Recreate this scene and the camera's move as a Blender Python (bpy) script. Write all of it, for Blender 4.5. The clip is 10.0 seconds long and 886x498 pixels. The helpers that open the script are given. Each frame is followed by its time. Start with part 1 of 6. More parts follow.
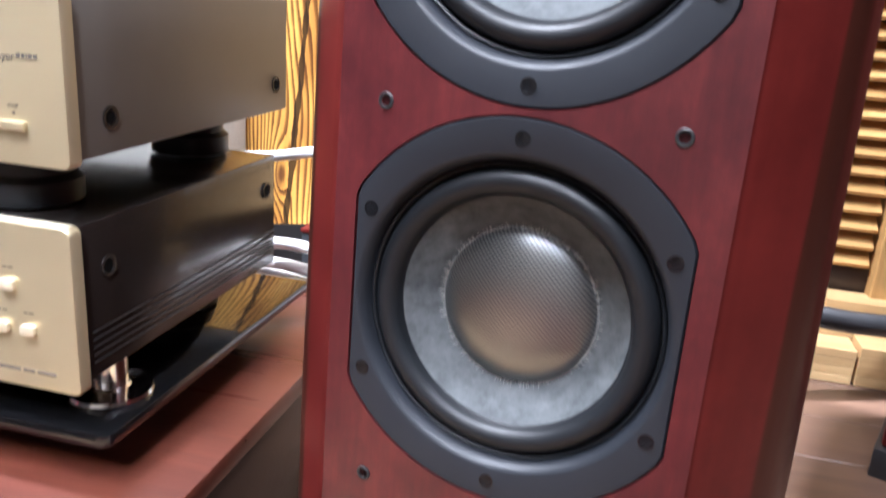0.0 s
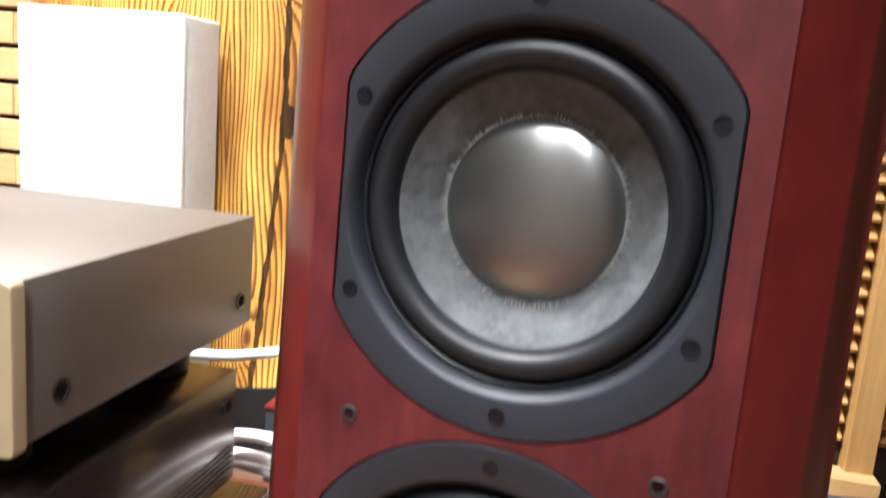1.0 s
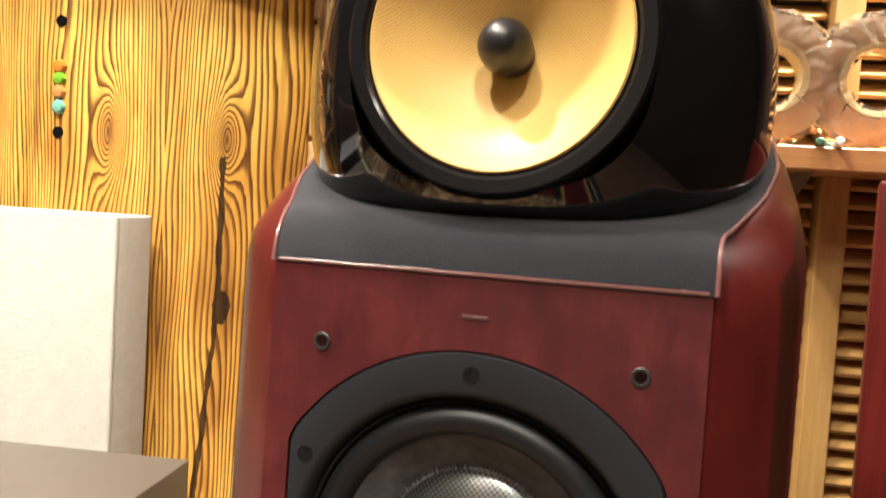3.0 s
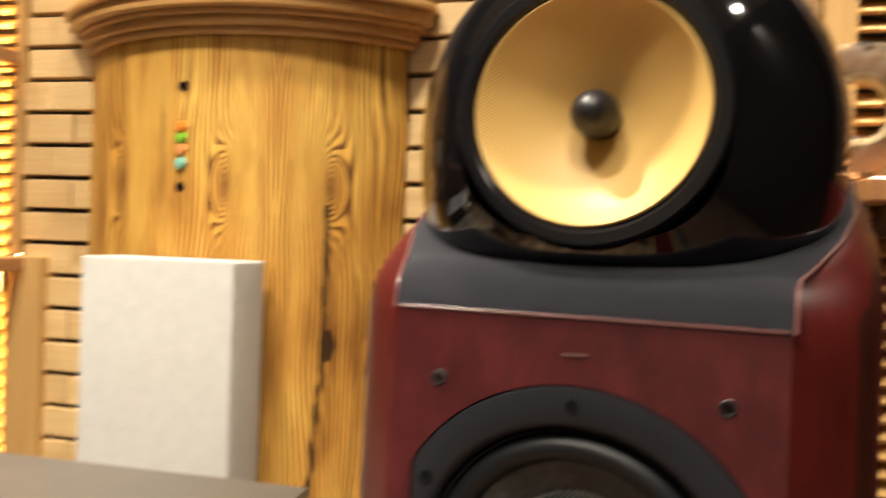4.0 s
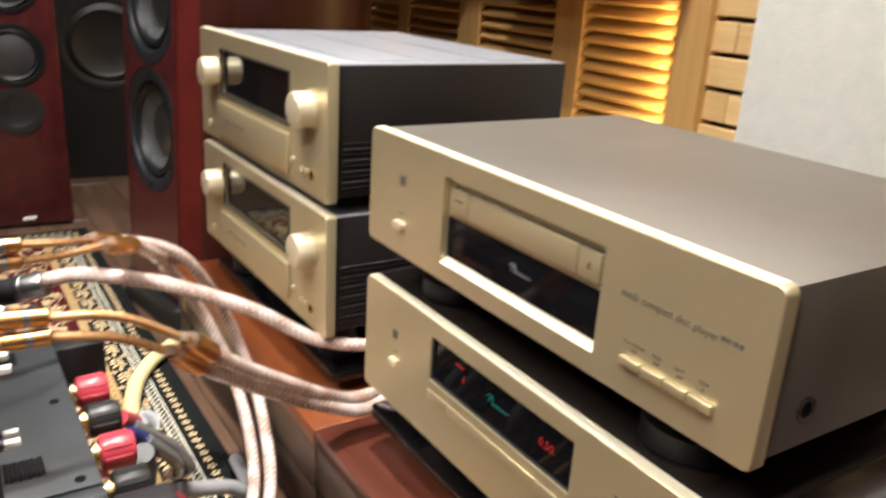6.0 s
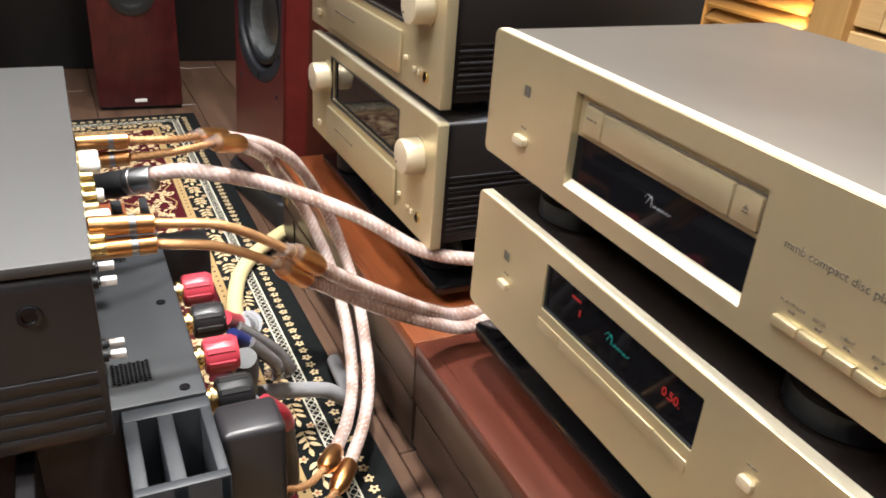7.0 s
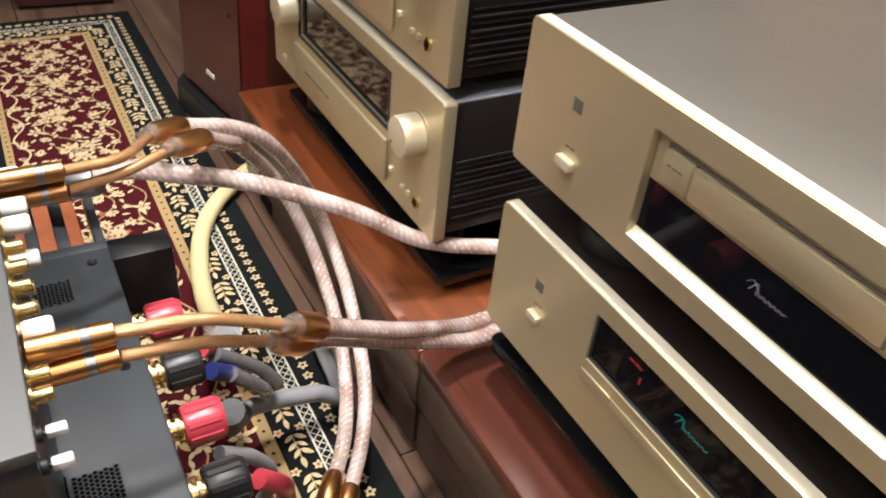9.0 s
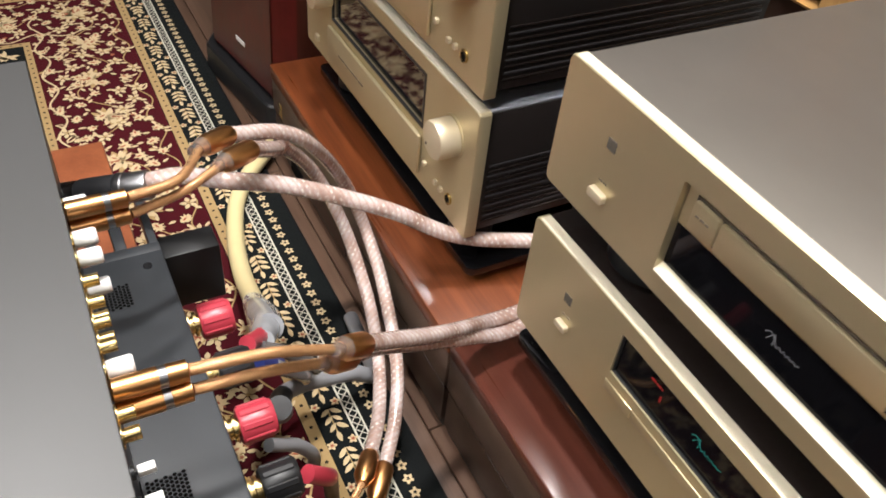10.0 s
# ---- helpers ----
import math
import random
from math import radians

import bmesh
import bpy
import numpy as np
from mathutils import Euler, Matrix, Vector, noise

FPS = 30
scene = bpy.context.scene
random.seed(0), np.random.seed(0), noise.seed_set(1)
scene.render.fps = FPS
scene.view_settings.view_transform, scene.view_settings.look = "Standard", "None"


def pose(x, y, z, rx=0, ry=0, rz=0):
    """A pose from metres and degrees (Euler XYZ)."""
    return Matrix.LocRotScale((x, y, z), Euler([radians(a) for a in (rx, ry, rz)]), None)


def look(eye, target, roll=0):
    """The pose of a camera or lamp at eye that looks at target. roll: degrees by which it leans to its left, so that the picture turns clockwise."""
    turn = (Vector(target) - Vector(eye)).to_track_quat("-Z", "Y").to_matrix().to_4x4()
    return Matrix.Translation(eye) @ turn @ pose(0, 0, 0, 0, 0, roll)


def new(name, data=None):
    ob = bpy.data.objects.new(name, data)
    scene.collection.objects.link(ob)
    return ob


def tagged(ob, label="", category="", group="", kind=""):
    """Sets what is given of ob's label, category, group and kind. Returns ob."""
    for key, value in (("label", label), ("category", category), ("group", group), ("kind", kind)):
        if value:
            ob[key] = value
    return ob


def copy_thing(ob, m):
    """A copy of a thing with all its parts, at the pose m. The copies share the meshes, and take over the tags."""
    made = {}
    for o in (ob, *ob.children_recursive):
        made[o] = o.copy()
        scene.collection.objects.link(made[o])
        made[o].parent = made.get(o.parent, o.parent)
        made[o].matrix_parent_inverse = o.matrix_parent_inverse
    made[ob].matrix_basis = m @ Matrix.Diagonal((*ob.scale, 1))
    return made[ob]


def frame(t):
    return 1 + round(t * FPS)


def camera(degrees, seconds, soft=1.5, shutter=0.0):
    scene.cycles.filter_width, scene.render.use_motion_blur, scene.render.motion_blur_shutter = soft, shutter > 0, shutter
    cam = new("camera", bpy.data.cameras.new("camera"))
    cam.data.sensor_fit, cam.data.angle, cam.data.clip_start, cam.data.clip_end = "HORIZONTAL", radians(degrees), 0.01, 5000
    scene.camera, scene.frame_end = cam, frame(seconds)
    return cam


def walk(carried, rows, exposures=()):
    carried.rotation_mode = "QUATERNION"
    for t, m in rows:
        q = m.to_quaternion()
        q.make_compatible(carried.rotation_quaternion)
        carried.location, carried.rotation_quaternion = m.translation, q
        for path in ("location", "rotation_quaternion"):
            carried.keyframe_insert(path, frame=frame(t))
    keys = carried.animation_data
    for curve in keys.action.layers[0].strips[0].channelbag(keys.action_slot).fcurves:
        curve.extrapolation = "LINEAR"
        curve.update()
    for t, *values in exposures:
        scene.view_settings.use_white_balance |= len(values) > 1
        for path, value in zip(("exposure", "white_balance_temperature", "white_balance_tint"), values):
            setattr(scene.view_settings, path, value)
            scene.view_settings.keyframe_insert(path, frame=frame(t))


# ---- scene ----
cam = camera(58.1, 10.0, 1.7, 0.5)
METRES, EYE, TILT, LEAN, TURN = 0.955, 0.545, 0.0, 0.0, 13.0
ROWS = [
    (0.0, 0.0, 0.0, 0.0, 1.22, -17.46, -3.88),
    (0.5, -0.0039, 0.0287, 0.0461, 0.94, -14.19, -4.48),
    (1.0, -0.0063, 0.0465, 0.1208, -0.75, -10.46, -4.65),
    (1.5, -0.0139, 0.0527, 0.1688, -2.36, -8.06, -3.7),
    (2.0, -0.021, 0.0475, 0.2029, -4.25, -6.02, -3.34),
    (2.5, -0.0226, 0.0441, 0.2285, -5.28, -4.37, -3.57),
    (2.7, -0.0196, 0.042, 0.2453, -5.807, -4.099, -3.413),
    (3.8, -0.0276, 0.0014, 0.2854, -4.135, 0.253, -2.401),
    (4.0, -0.0334, -0.0203, 0.2761, 0.5, -0.83, -2.03),
    (4.2, -0.0316, -0.0316, 0.2632, 5.79, -2.17, -1.62),
    (4.5, -0.0245, -0.0363, 0.2454, 14.28, -4.16, -0.94),
    (4.7, -0.0245, -0.0322, 0.2332, 18.53, -5.87, -0.71),
    (5.0, -0.0325, -0.0114, 0.2115, 25.51, -7.54, -0.48),
    (5.5, -0.0792, 0.0516, 0.1654, 36.55, -12.68, -0.82),
    (6.0, -0.1156, 0.107, 0.1399, 44.71, -18.96, -3.43),
    (7.3, -0.1987, 0.1422, 0.1389, 52.308, -27.892, -4.109),
    (7.5, -0.2195, 0.1506, 0.1309, 51.41, -28.34, -4.57),
    (8.0, -0.2946, 0.1584, 0.1302, 49.52, -29.74, -5.14),
    (8.5, -0.3287, 0.1837, 0.1796, 48.58, -33.42, -5.21),
    (9.0, -0.3691, 0.2074, 0.1971, 48.64, -37.23, -4.85),
    (9.5, -0.4066, 0.2107, 0.2303, 49.87, -40.99, -4.39),
    (10.0, -0.3992, 0.1996, 0.2796, 49.99, -42.69, -4.83),
]
walk(cam, [(t, pose(0, 0, EYE, TILT, LEAN, TURN) @ pose(METRES * x, METRES * y, METRES * z, 90 + pitch, roll, yaw)) for t, x, y, z, yaw, pitch, roll in ROWS],
     exposures=[(0.0, 0.85, 5000, 14), (0.5, 0.70, 5200, 12), (1.0, 0.72, 5500, 12), (1.5, 0.55, 5950, 10), (2.5, 0.35, 6400, 10), (4.0, -0.22, 6700, 10), (4.5, -0.50, 6700, 10), (5.5, -0.40, 6150, 10),
                (6.2, -0.38, 5900, 10), (7.5, -0.38, 5700, 10), (8.5, -0.61, 5750, 11), (9.5, -0.96, 5750, 11), (10.0, -1.02, 5750, 11)])

# ---------------- world, lamps ----------------
world = bpy.data.worlds.new("world")
scene.world = world
world.use_nodes = True
world.node_tree.nodes["Background"].inputs[0].default_value = (1.0, 0.86, 0.68, 1)
world.node_tree.nodes["Background"].inputs[1].default_value = 0.02


def area_lamp(name, eye, target, size, watts, colour, size_y=None, spread=180.0):
    data = bpy.data.lights.new(name, "AREA")
    data.energy, data.color, data.size = watts, colour, size
    if size_y:
        data.shape, data.size_y = "RECTANGLE", size_y
    else:
        data.shape = "DISK"
    data.spread = radians(spread)
    ob = new(name, data)
    ob.matrix_world = look(eye, target)
    return ob


WARM = (1.0, 0.905, 0.775)
# Ceiling lamps out of view, placed and weighted to brighten the things below.
SPOTS = [(-0.20, -0.25, 4), (-0.62, -0.50, 29), (-0.90, 0.30, 46), (-0.48, 0.75, 20), (-1.95, -0.40, 3), (0.14, -0.90, 26), (1.28, 0.18, 12), (-1.90, 0.62, 18), (-0.9, -1.9, 42)]
for sx, sy, watts in SPOTS:
    area_lamp("ceiling_lamp", (sx, sy, 2.55), (sx, sy + 0.05, 0), 0.16, watts, WARM, None, 110)
# Narrow unseen lamp, added to brighten the right-hand end of the wall.
area_lamp("ceiling_lamp", (0.62, 1.20, 2.55), (0.62, 1.25, 0), 0.16, 32, WARM, None, 58)
# Unseen aimed lamp, added to brighten the gold fronts.
area_lamp("ceiling_lamp", (0.15, -1.40, 2.45), (-0.85, 0.45, 0.40), 0.14, 4.5, WARM, None, 36)

# ---------------- materials ----------------
TAU = 2 * math.pi


class Nodes:
    """A small wrapper that adds nodes to one material."""

    def __init__(self, name):
        self.m = bpy.data.materials.new(name)
        self.m.use_nodes = True
        self.t = self.m.node_tree
        self.b = self.t.nodes["Principled BSDF"]
        self.pos = self.t.nodes.new("ShaderNodeTexCoord").outputs["Object"]

    def put(self, kind, ins=None, operation=None):
        n = self.t.nodes.new(kind)
        if operation:
            n.operation = operation
        for k, v in (ins or {}).items():
            self.wire(n.inputs[k], v)
        return n

    def wire(self, socket, v):
        if isinstance(v, bpy.types.NodeSocket):
            self.t.links.new(v, socket)
        else:
            socket.default_value = v

    def set(self, **ins):
        for k, v in ins.items():
            self.wire(self.b.inputs[k.replace("_", " ")], v)

    def scaled(self, sx, sy, sz, src=None):
        return self.put("ShaderNodeMapping", {"Vector": src or self.pos, "Scale": (sx, sy, sz)}).outputs[0]

    def noise(self, vec, scale, detail=3.0, rough=0.55):
        return self.put("ShaderNodeTexNoise", {"Vector": vec, "Scale": scale, "Detail": detail, "Roughness": rough}).outputs["Fac"]

    def math(self, op, a, b=0.0, c=0.0):
        n = self.t.nodes.new("ShaderNodeMath")
        n.operation = op
        for i, v in enumerate((a, b, c)):
            self.wire(n.inputs[i], v)
        return n.outputs[0]

    def ramp(self, fac, *stops):
        n = self.t.nodes.new("ShaderNodeValToRGB")
        self.wire(n.inputs[0], fac)
        e = n.color_ramp.elements
        while len(e) < len(stops):
            e.new(0.5)
        for el, (p, c) in zip(e, stops):
            el.position, el.color = p, (*c, 1) if len(c) == 3 else c
        return n.outputs[0]

    def mix(self, fac, a, b, mode="MIX"):
        n = self.t.nodes.new("ShaderNodeMix")
        n.data_type, n.blend_type = "RGBA", mode
        self.wire(n.inputs[0], fac)
        self.wire(n.inputs[6], a if not isinstance(a, tuple) or len(a) == 4 else (*a, 1))
        self.wire(n.inputs[7], b if not isinstance(b, tuple) or len(b) == 4 else (*b, 1))
        return n.outputs[2]

    def bump(self, height, strength=0.3, dist=0.001):
        n = self.put("ShaderNodeBump", {"Height": height, "Strength": strength, "Distance": dist})
        self.t.links.new(n.outputs[0], self.b.inputs["Normal"])

    def random(self):
        return self.put("ShaderNodeObjectInfo").outputs["Random"]


def plain(name, colour, rough=0.5, metal=0.0, spread=0.12, scale=60.0, coat=0.0, bump=0.0, **extra):
    """A surface with a little unevenness in colour and gloss."""
    n = Nodes(name)
    f = n.noise(n.pos, scale, 4)
    g = n.noise(n.pos, scale * 0.12, 2)
    dark = tuple(c * (1 - spread) for c in colour)
    light = tuple(min(1, c * (1 + spread)) for c in colour)
    n.set(Base_Color=n.mix(n.math("ADD", n.math("MULTIPLY", f, 0.5), n.math("MULTIPLY", g, 0.5)), dark, light), Metallic=metal,
          Roughness=n.math("MULTIPLY_ADD", g, rough * 0.3, rough * 0.85))
    if coat:
        n.set(Coat_Weight=coat, Coat_Roughness=0.08)
    if bump:
        n.bump(f, bump, 0.0006)
    for k, v in extra.items():
        n.set(**{k: v})
    return n.m


def wood(name, dark, light, axis="Z", ring=45.0, rough=0.4, coat=0.0, streak=0.6, vary=0.0, bump=0.15, shine=0.5):
    """Straight-grained wood; the grain runs along the axis."""
    n = Nodes(name)
    s = {"X": (0.06, 1, 1), "Y": (1, 0.06, 1), "Z": (1, 1, 0.06)}[axis]
    v = n.scaled(*s)
    if vary:
        off = n.put("ShaderNodeCombineXYZ", {0: n.math("MULTIPLY", n.random(), 7.0), 1: n.math("MULTIPLY", n.random(), 3.0), 2: n.math("MULTIPLY", n.random(), 5.0)}).outputs[0]
        v = n.put("ShaderNodeVectorMath", {0: v, 1: off}, operation="ADD").outputs[0]
    a = n.noise(v, ring, 5, 0.65)
    b = n.noise(v, ring * 0.22, 2)
    c = n.noise(v, ring * 5, 2)
    f = n.math("ADD", n.math("MULTIPLY", a, streak), n.math("ADD", n.math("MULTIPLY", b, 1 - streak), n.math("MULTIPLY", n.math("SUBTRACT", c, 0.5), 0.25)))
    col = n.ramp(f, (0.3, dark), (0.7, light))
    if vary:
        col = n.mix(n.math("MULTIPLY", n.random(), vary), col, (*[d * 0.75 for d in dark], 1))
    n.set(Base_Color=col, Roughness=n.math("MULTIPLY_ADD", a, 0.2, rough - 0.1), Specular_IOR_Level=shine)
    if coat:
        n.set(Coat_Weight=coat, Coat_Roughness=0.12)
    n.bump(f, bump, 0.0008)
    return n.m


M_CHERRY_SIDE = wood("cherry_stain_gloss", (0.046, 0.0054, 0.0048), (0.122, 0.0150, 0.0112), "Z", 38, 0.36, 0.0, 0.5, bump=0.03, shine=0.18)


def cabinet_material():
    """Cherry stain on the front wings and shoulders, dark brown on the curved sides."""
    n = Nodes("cherry_and_dark_brown")
    v = n.scaled(1, 1, 0.06)
    f = n.math("ADD", n.math("MULTIPLY", n.noise(v, 42, 5, 0.65), 0.5), n.math("MULTIPLY", n.noise(v, 9, 2), 0.5))
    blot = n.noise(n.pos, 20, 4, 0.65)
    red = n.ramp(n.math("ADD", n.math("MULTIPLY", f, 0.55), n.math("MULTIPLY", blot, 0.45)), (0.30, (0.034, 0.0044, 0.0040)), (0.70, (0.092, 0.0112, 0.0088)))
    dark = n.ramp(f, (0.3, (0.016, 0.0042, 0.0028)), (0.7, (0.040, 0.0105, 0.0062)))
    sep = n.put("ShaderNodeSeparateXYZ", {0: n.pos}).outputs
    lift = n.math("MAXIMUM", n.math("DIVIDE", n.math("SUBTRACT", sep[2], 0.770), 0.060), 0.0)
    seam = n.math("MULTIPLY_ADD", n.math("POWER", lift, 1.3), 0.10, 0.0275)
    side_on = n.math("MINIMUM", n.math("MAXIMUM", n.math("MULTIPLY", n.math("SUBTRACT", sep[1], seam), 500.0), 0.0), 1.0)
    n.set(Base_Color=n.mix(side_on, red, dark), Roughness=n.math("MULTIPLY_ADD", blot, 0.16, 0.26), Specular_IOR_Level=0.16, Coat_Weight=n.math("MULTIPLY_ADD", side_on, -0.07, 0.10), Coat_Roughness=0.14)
    n.bump(f, 0.03, 0.0008)
    return n.m


M_CABINET = cabinet_material()
# Pale tone that paints the highlight along polished cherry edges.
M_TRIM = plain("pale_edge_highlight", (0.135, 0.058, 0.054), 0.25, spread=0.2, coat=0.3)
M_BLACK = plain("black_satin", (0.012, 0.012, 0.013), 0.38, spread=0.3)
M_PIANO = plain("piano_black", (0.004, 0.004, 0.0045), 0.06, spread=0.1, coat=0.2)
M_FRAME = plain("driver_frame_grey", (0.0116, 0.0132, 0.0168), 0.48, spread=0.15, scale=300, bump=0.08, Specular_IOR_Level=0.3)
M_RUBBER = plain("rubber_roll", (0.0068, 0.0076, 0.009), 0.42, spread=0.2, Specular_IOR_Level=0.28)
M_CLOTH = plain("black_cloth", (0.0195, 0.0200, 0.0285), 0.95, spread=0.45, scale=900, bump=0.5, Sheen_Weight=0.25)
M_SCREW = plain("black_screw", (0.006, 0.006, 0.007), 0.22, 0.0)
M_SOCKET = plain("grey_socket", (0.014, 0.015, 0.016), 0.45, 0.2)
M_HOLE = plain("hole_black", (0.003, 0.003, 0.003), 0.8, Specular_IOR_Level=0.05)
M_GOLDPANEL = plain("champagne_aluminium", (0.52, 0.445, 0.278), 0.37, 0.74, 0.05, 30, bump=0.03)
# Paler copy of the champagne metal; the edge highlight is put into its colour.
M_GOLDGLINT = plain("champagne_edge_glint", (0.66, 0.60, 0.45), 0.42, 0.25, 0.04)
M_KNOB = plain("champagne_knob", (0.60, 0.525, 0.37), 0.34, 0.45, 0.05)
M_AMPSIDE = plain("umber_satin_side", (0.010, 0.0080, 0.0074), 0.42, 0.1, 0.15, 40, Specular_IOR_Level=0.35)
M_PLASTICBLACK = plain("dead_black_plastic", (0.005, 0.005, 0.0055), 0.5, spread=0.2)
M_UMBER = plain("umber_metal", (0.160, 0.146, 0.127), 0.52, 0.80, 0.14, 25, Specular_IOR_Level=0.3)
M_UMBERGLOSS = plain("umber_gloss", (0.011, 0.0085, 0.0075), 0.22, 0.1, 0.1, coat=0.15, Specular_IOR_Level=0.32)
M_AMPTOP = plain("amp_top_grey", (0.32, 0.335, 0.37), 0.34, 0.5, 0.08, 40)
M_GLASSBLACK = plain("smoked_window", (0.006, 0.006, 0.007), 0.04, spread=0.1, coat=0.4)
M_GLASSDARK = plain("tinted_window", (0.004, 0.004, 0.005), 0.05, spread=0.1, Specular_IOR_Level=0.16)
M_CHROME = plain("chrome", (0.75, 0.75, 0.76), 0.12, 1.0, 0.05)
M_STEEL = plain("brushed_steel", (0.45, 0.45, 0.46), 0.3, 1.0, 0.1)
M_COPPER = plain("copper_gold", (0.74, 0.39, 0.15), 0.30, 1.0, 0.08)
M_GOLD = plain("gold_plate", (0.62, 0.47, 0.20), 0.27, 1.0, 0.05)
M_WHITECAP = plain("white_cap", (0.75, 0.74, 0.71), 0.35, spread=0.04)
M_RED = plain("red_plastic", (0.42, 0.040, 0.060), 0.34, spread=0.1, coat=0.1)
M_BLUE = plain("blue_sleeve", (0.016, 0.024, 0.11), 0.35)
M_GREYTOP = plain("warm_grey_lid", (0.068, 0.068, 0.067), 0.50, 0.2, 0.05, 40)
M_SLATE = plain("slate_grey_chassis", (0.027, 0.030, 0.034), 0.48, 0.1, 0.12, 60)
M_ANTHRACITE = plain("anthracite_side", (0.020, 0.019, 0.021), 0.35, 0.1, 0.2, 50)
M_YELLOWHOSE = plain("cream_hose", (0.62, 0.52, 0.27), 0.42, spread=0.12, scale=30)
M_GREYHOSE = plain("grey_hose", (0.22, 0.22, 0.23), 0.35, spread=0.15, scale=40)
M_SLEEVE = plain("milky_shrink_sleeve", (0.36, 0.37, 0.39), 0.25, 0.0, 0.3, 90, coat=0.7, bump=0.3)
M_CLEARLEAD = plain("clear_sleeved_grey", (0.17, 0.165, 0.165), 0.2, 0.3, 0.6, 260, coat=0.9, bump=0.5)
M_WHITEHOSE = plain("white_hose", (0.72, 0.71, 0.70), 0.45, spread=0.06)
M_PRINT = plain("dark_print", (0.10, 0.08, 0.06), 0.6)
M_SILVERPRINT = plain("silver_print", (0.45, 0.45, 0.47), 0.4, 0.3)
M_FAINTPRINT = plain("faint_print", (0.075, 0.065, 0.05), 0.8, scale=900, spread=0.5)
M_GREYCONE = plain("grey_cone", (0.045, 0.045, 0.047), 0.45, 0.3)
M_CEILING = plain("ceiling_paint", (0.50, 0.46, 0.40), 0.9, spread=0.05, scale=8)
M_CURTAIN = plain("black_drape", (0.012, 0.011, 0.012), 0.9, spread=0.3, scale=20)
M_DARKPANEL = plain("dark_wall_panel", (0.05, 0.028, 0.018), 0.6, spread=0.3, scale=8)

M_PINE = wood("pine_slat", (0.40, 0.22, 0.065), (0.68, 0.43, 0.150), "X", 60, 0.5, 0, 0.6, 0.5)
M_PINEPOST = wood("pine_post", (0.38, 0.215, 0.068), (0.60, 0.37, 0.135), "Z", 60, 0.5, 0, 0.6, 0.3)
M_BLOCK = wood("pale_wood_block", (0.50, 0.315, 0.125), (0.74, 0.53, 0.26), "X", 40, 0.55, 0, 0.5, 0.35)
M_SHELF = wood("shelf_wood", (0.25, 0.105, 0.035), (0.44, 0.22, 0.085), "X", 55, 0.42, 0.2)
M_MOULD = wood("crown_wood", (0.40, 0.20, 0.06), (0.62, 0.36, 0.13), "X", 50, 0.4, 0.2)
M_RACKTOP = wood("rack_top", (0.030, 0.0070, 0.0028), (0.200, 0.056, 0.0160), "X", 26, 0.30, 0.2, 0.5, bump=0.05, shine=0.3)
# Pinker than the other top: the cast of reflected light is put in.
M_RACKTOP2 = wood("rack_top_pinkish", (0.034, 0.0085, 0.0050), (0.098, 0.028, 0.0165), "X", 26, 0.30, 0.2, 0.5, bump=0.05, shine=0.35)
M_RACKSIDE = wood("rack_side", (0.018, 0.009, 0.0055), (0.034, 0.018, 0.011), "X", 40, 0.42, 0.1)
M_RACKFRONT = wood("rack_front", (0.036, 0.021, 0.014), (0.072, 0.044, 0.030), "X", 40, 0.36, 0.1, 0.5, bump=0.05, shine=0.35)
M_REDWOOD = wood("red_wood_stand", (0.16, 0.045, 0.018), (0.28, 0.09, 0.035), "Z", 45, 0.38, 0.2)


def lacquer_material():
    """Cherry stain under satin lacquer: fine grain, soft blotches, faint cloudy sheen."""
    n = Nodes("cherry_lacquer")
    grain = n.noise(n.scaled(1, 1, 0.10), 170, 4, 0.7)
    blot = n.noise(n.scaled(1, 1, 0.7), 22, 5, 0.7)
    f = n.math("ADD", n.math("MULTIPLY", grain, 0.28), n.math("MULTIPLY", blot, 0.72))
    n.set(Base_Color=n.ramp(f, (0.32, (0.028, 0.0052, 0.0070)), (0.52, (0.058, 0.0092, 0.0102)), (0.70, (0.094, 0.0152, 0.0140))),
          Roughness=n.math("MULTIPLY_ADD", blot, 0.22, 0.26), Specular_IOR_Level=0.32, Coat_Weight=0.2, Coat_Roughness=0.1)
    n.bump(grain, 0.04, 0.0006)
    return n.m


M_CHERRY = lacquer_material()


def emitter(name, colour, strength):
    n = Nodes(name)
    n.set(Base_Color=(0, 0, 0, 1), Emission_Color=(*colour, 1), Emission_Strength=strength)
    return n.m


M_LEDRED = emitter("red_digits", (1.0, 0.03, 0.02), 0.45)
M_LEDGREEN = emitter("green_glow", (0.05, 0.75, 0.55), 0.6)
M_STRIP = emitter("warm_strip", (1.0, 0.72, 0.30), 30.0)


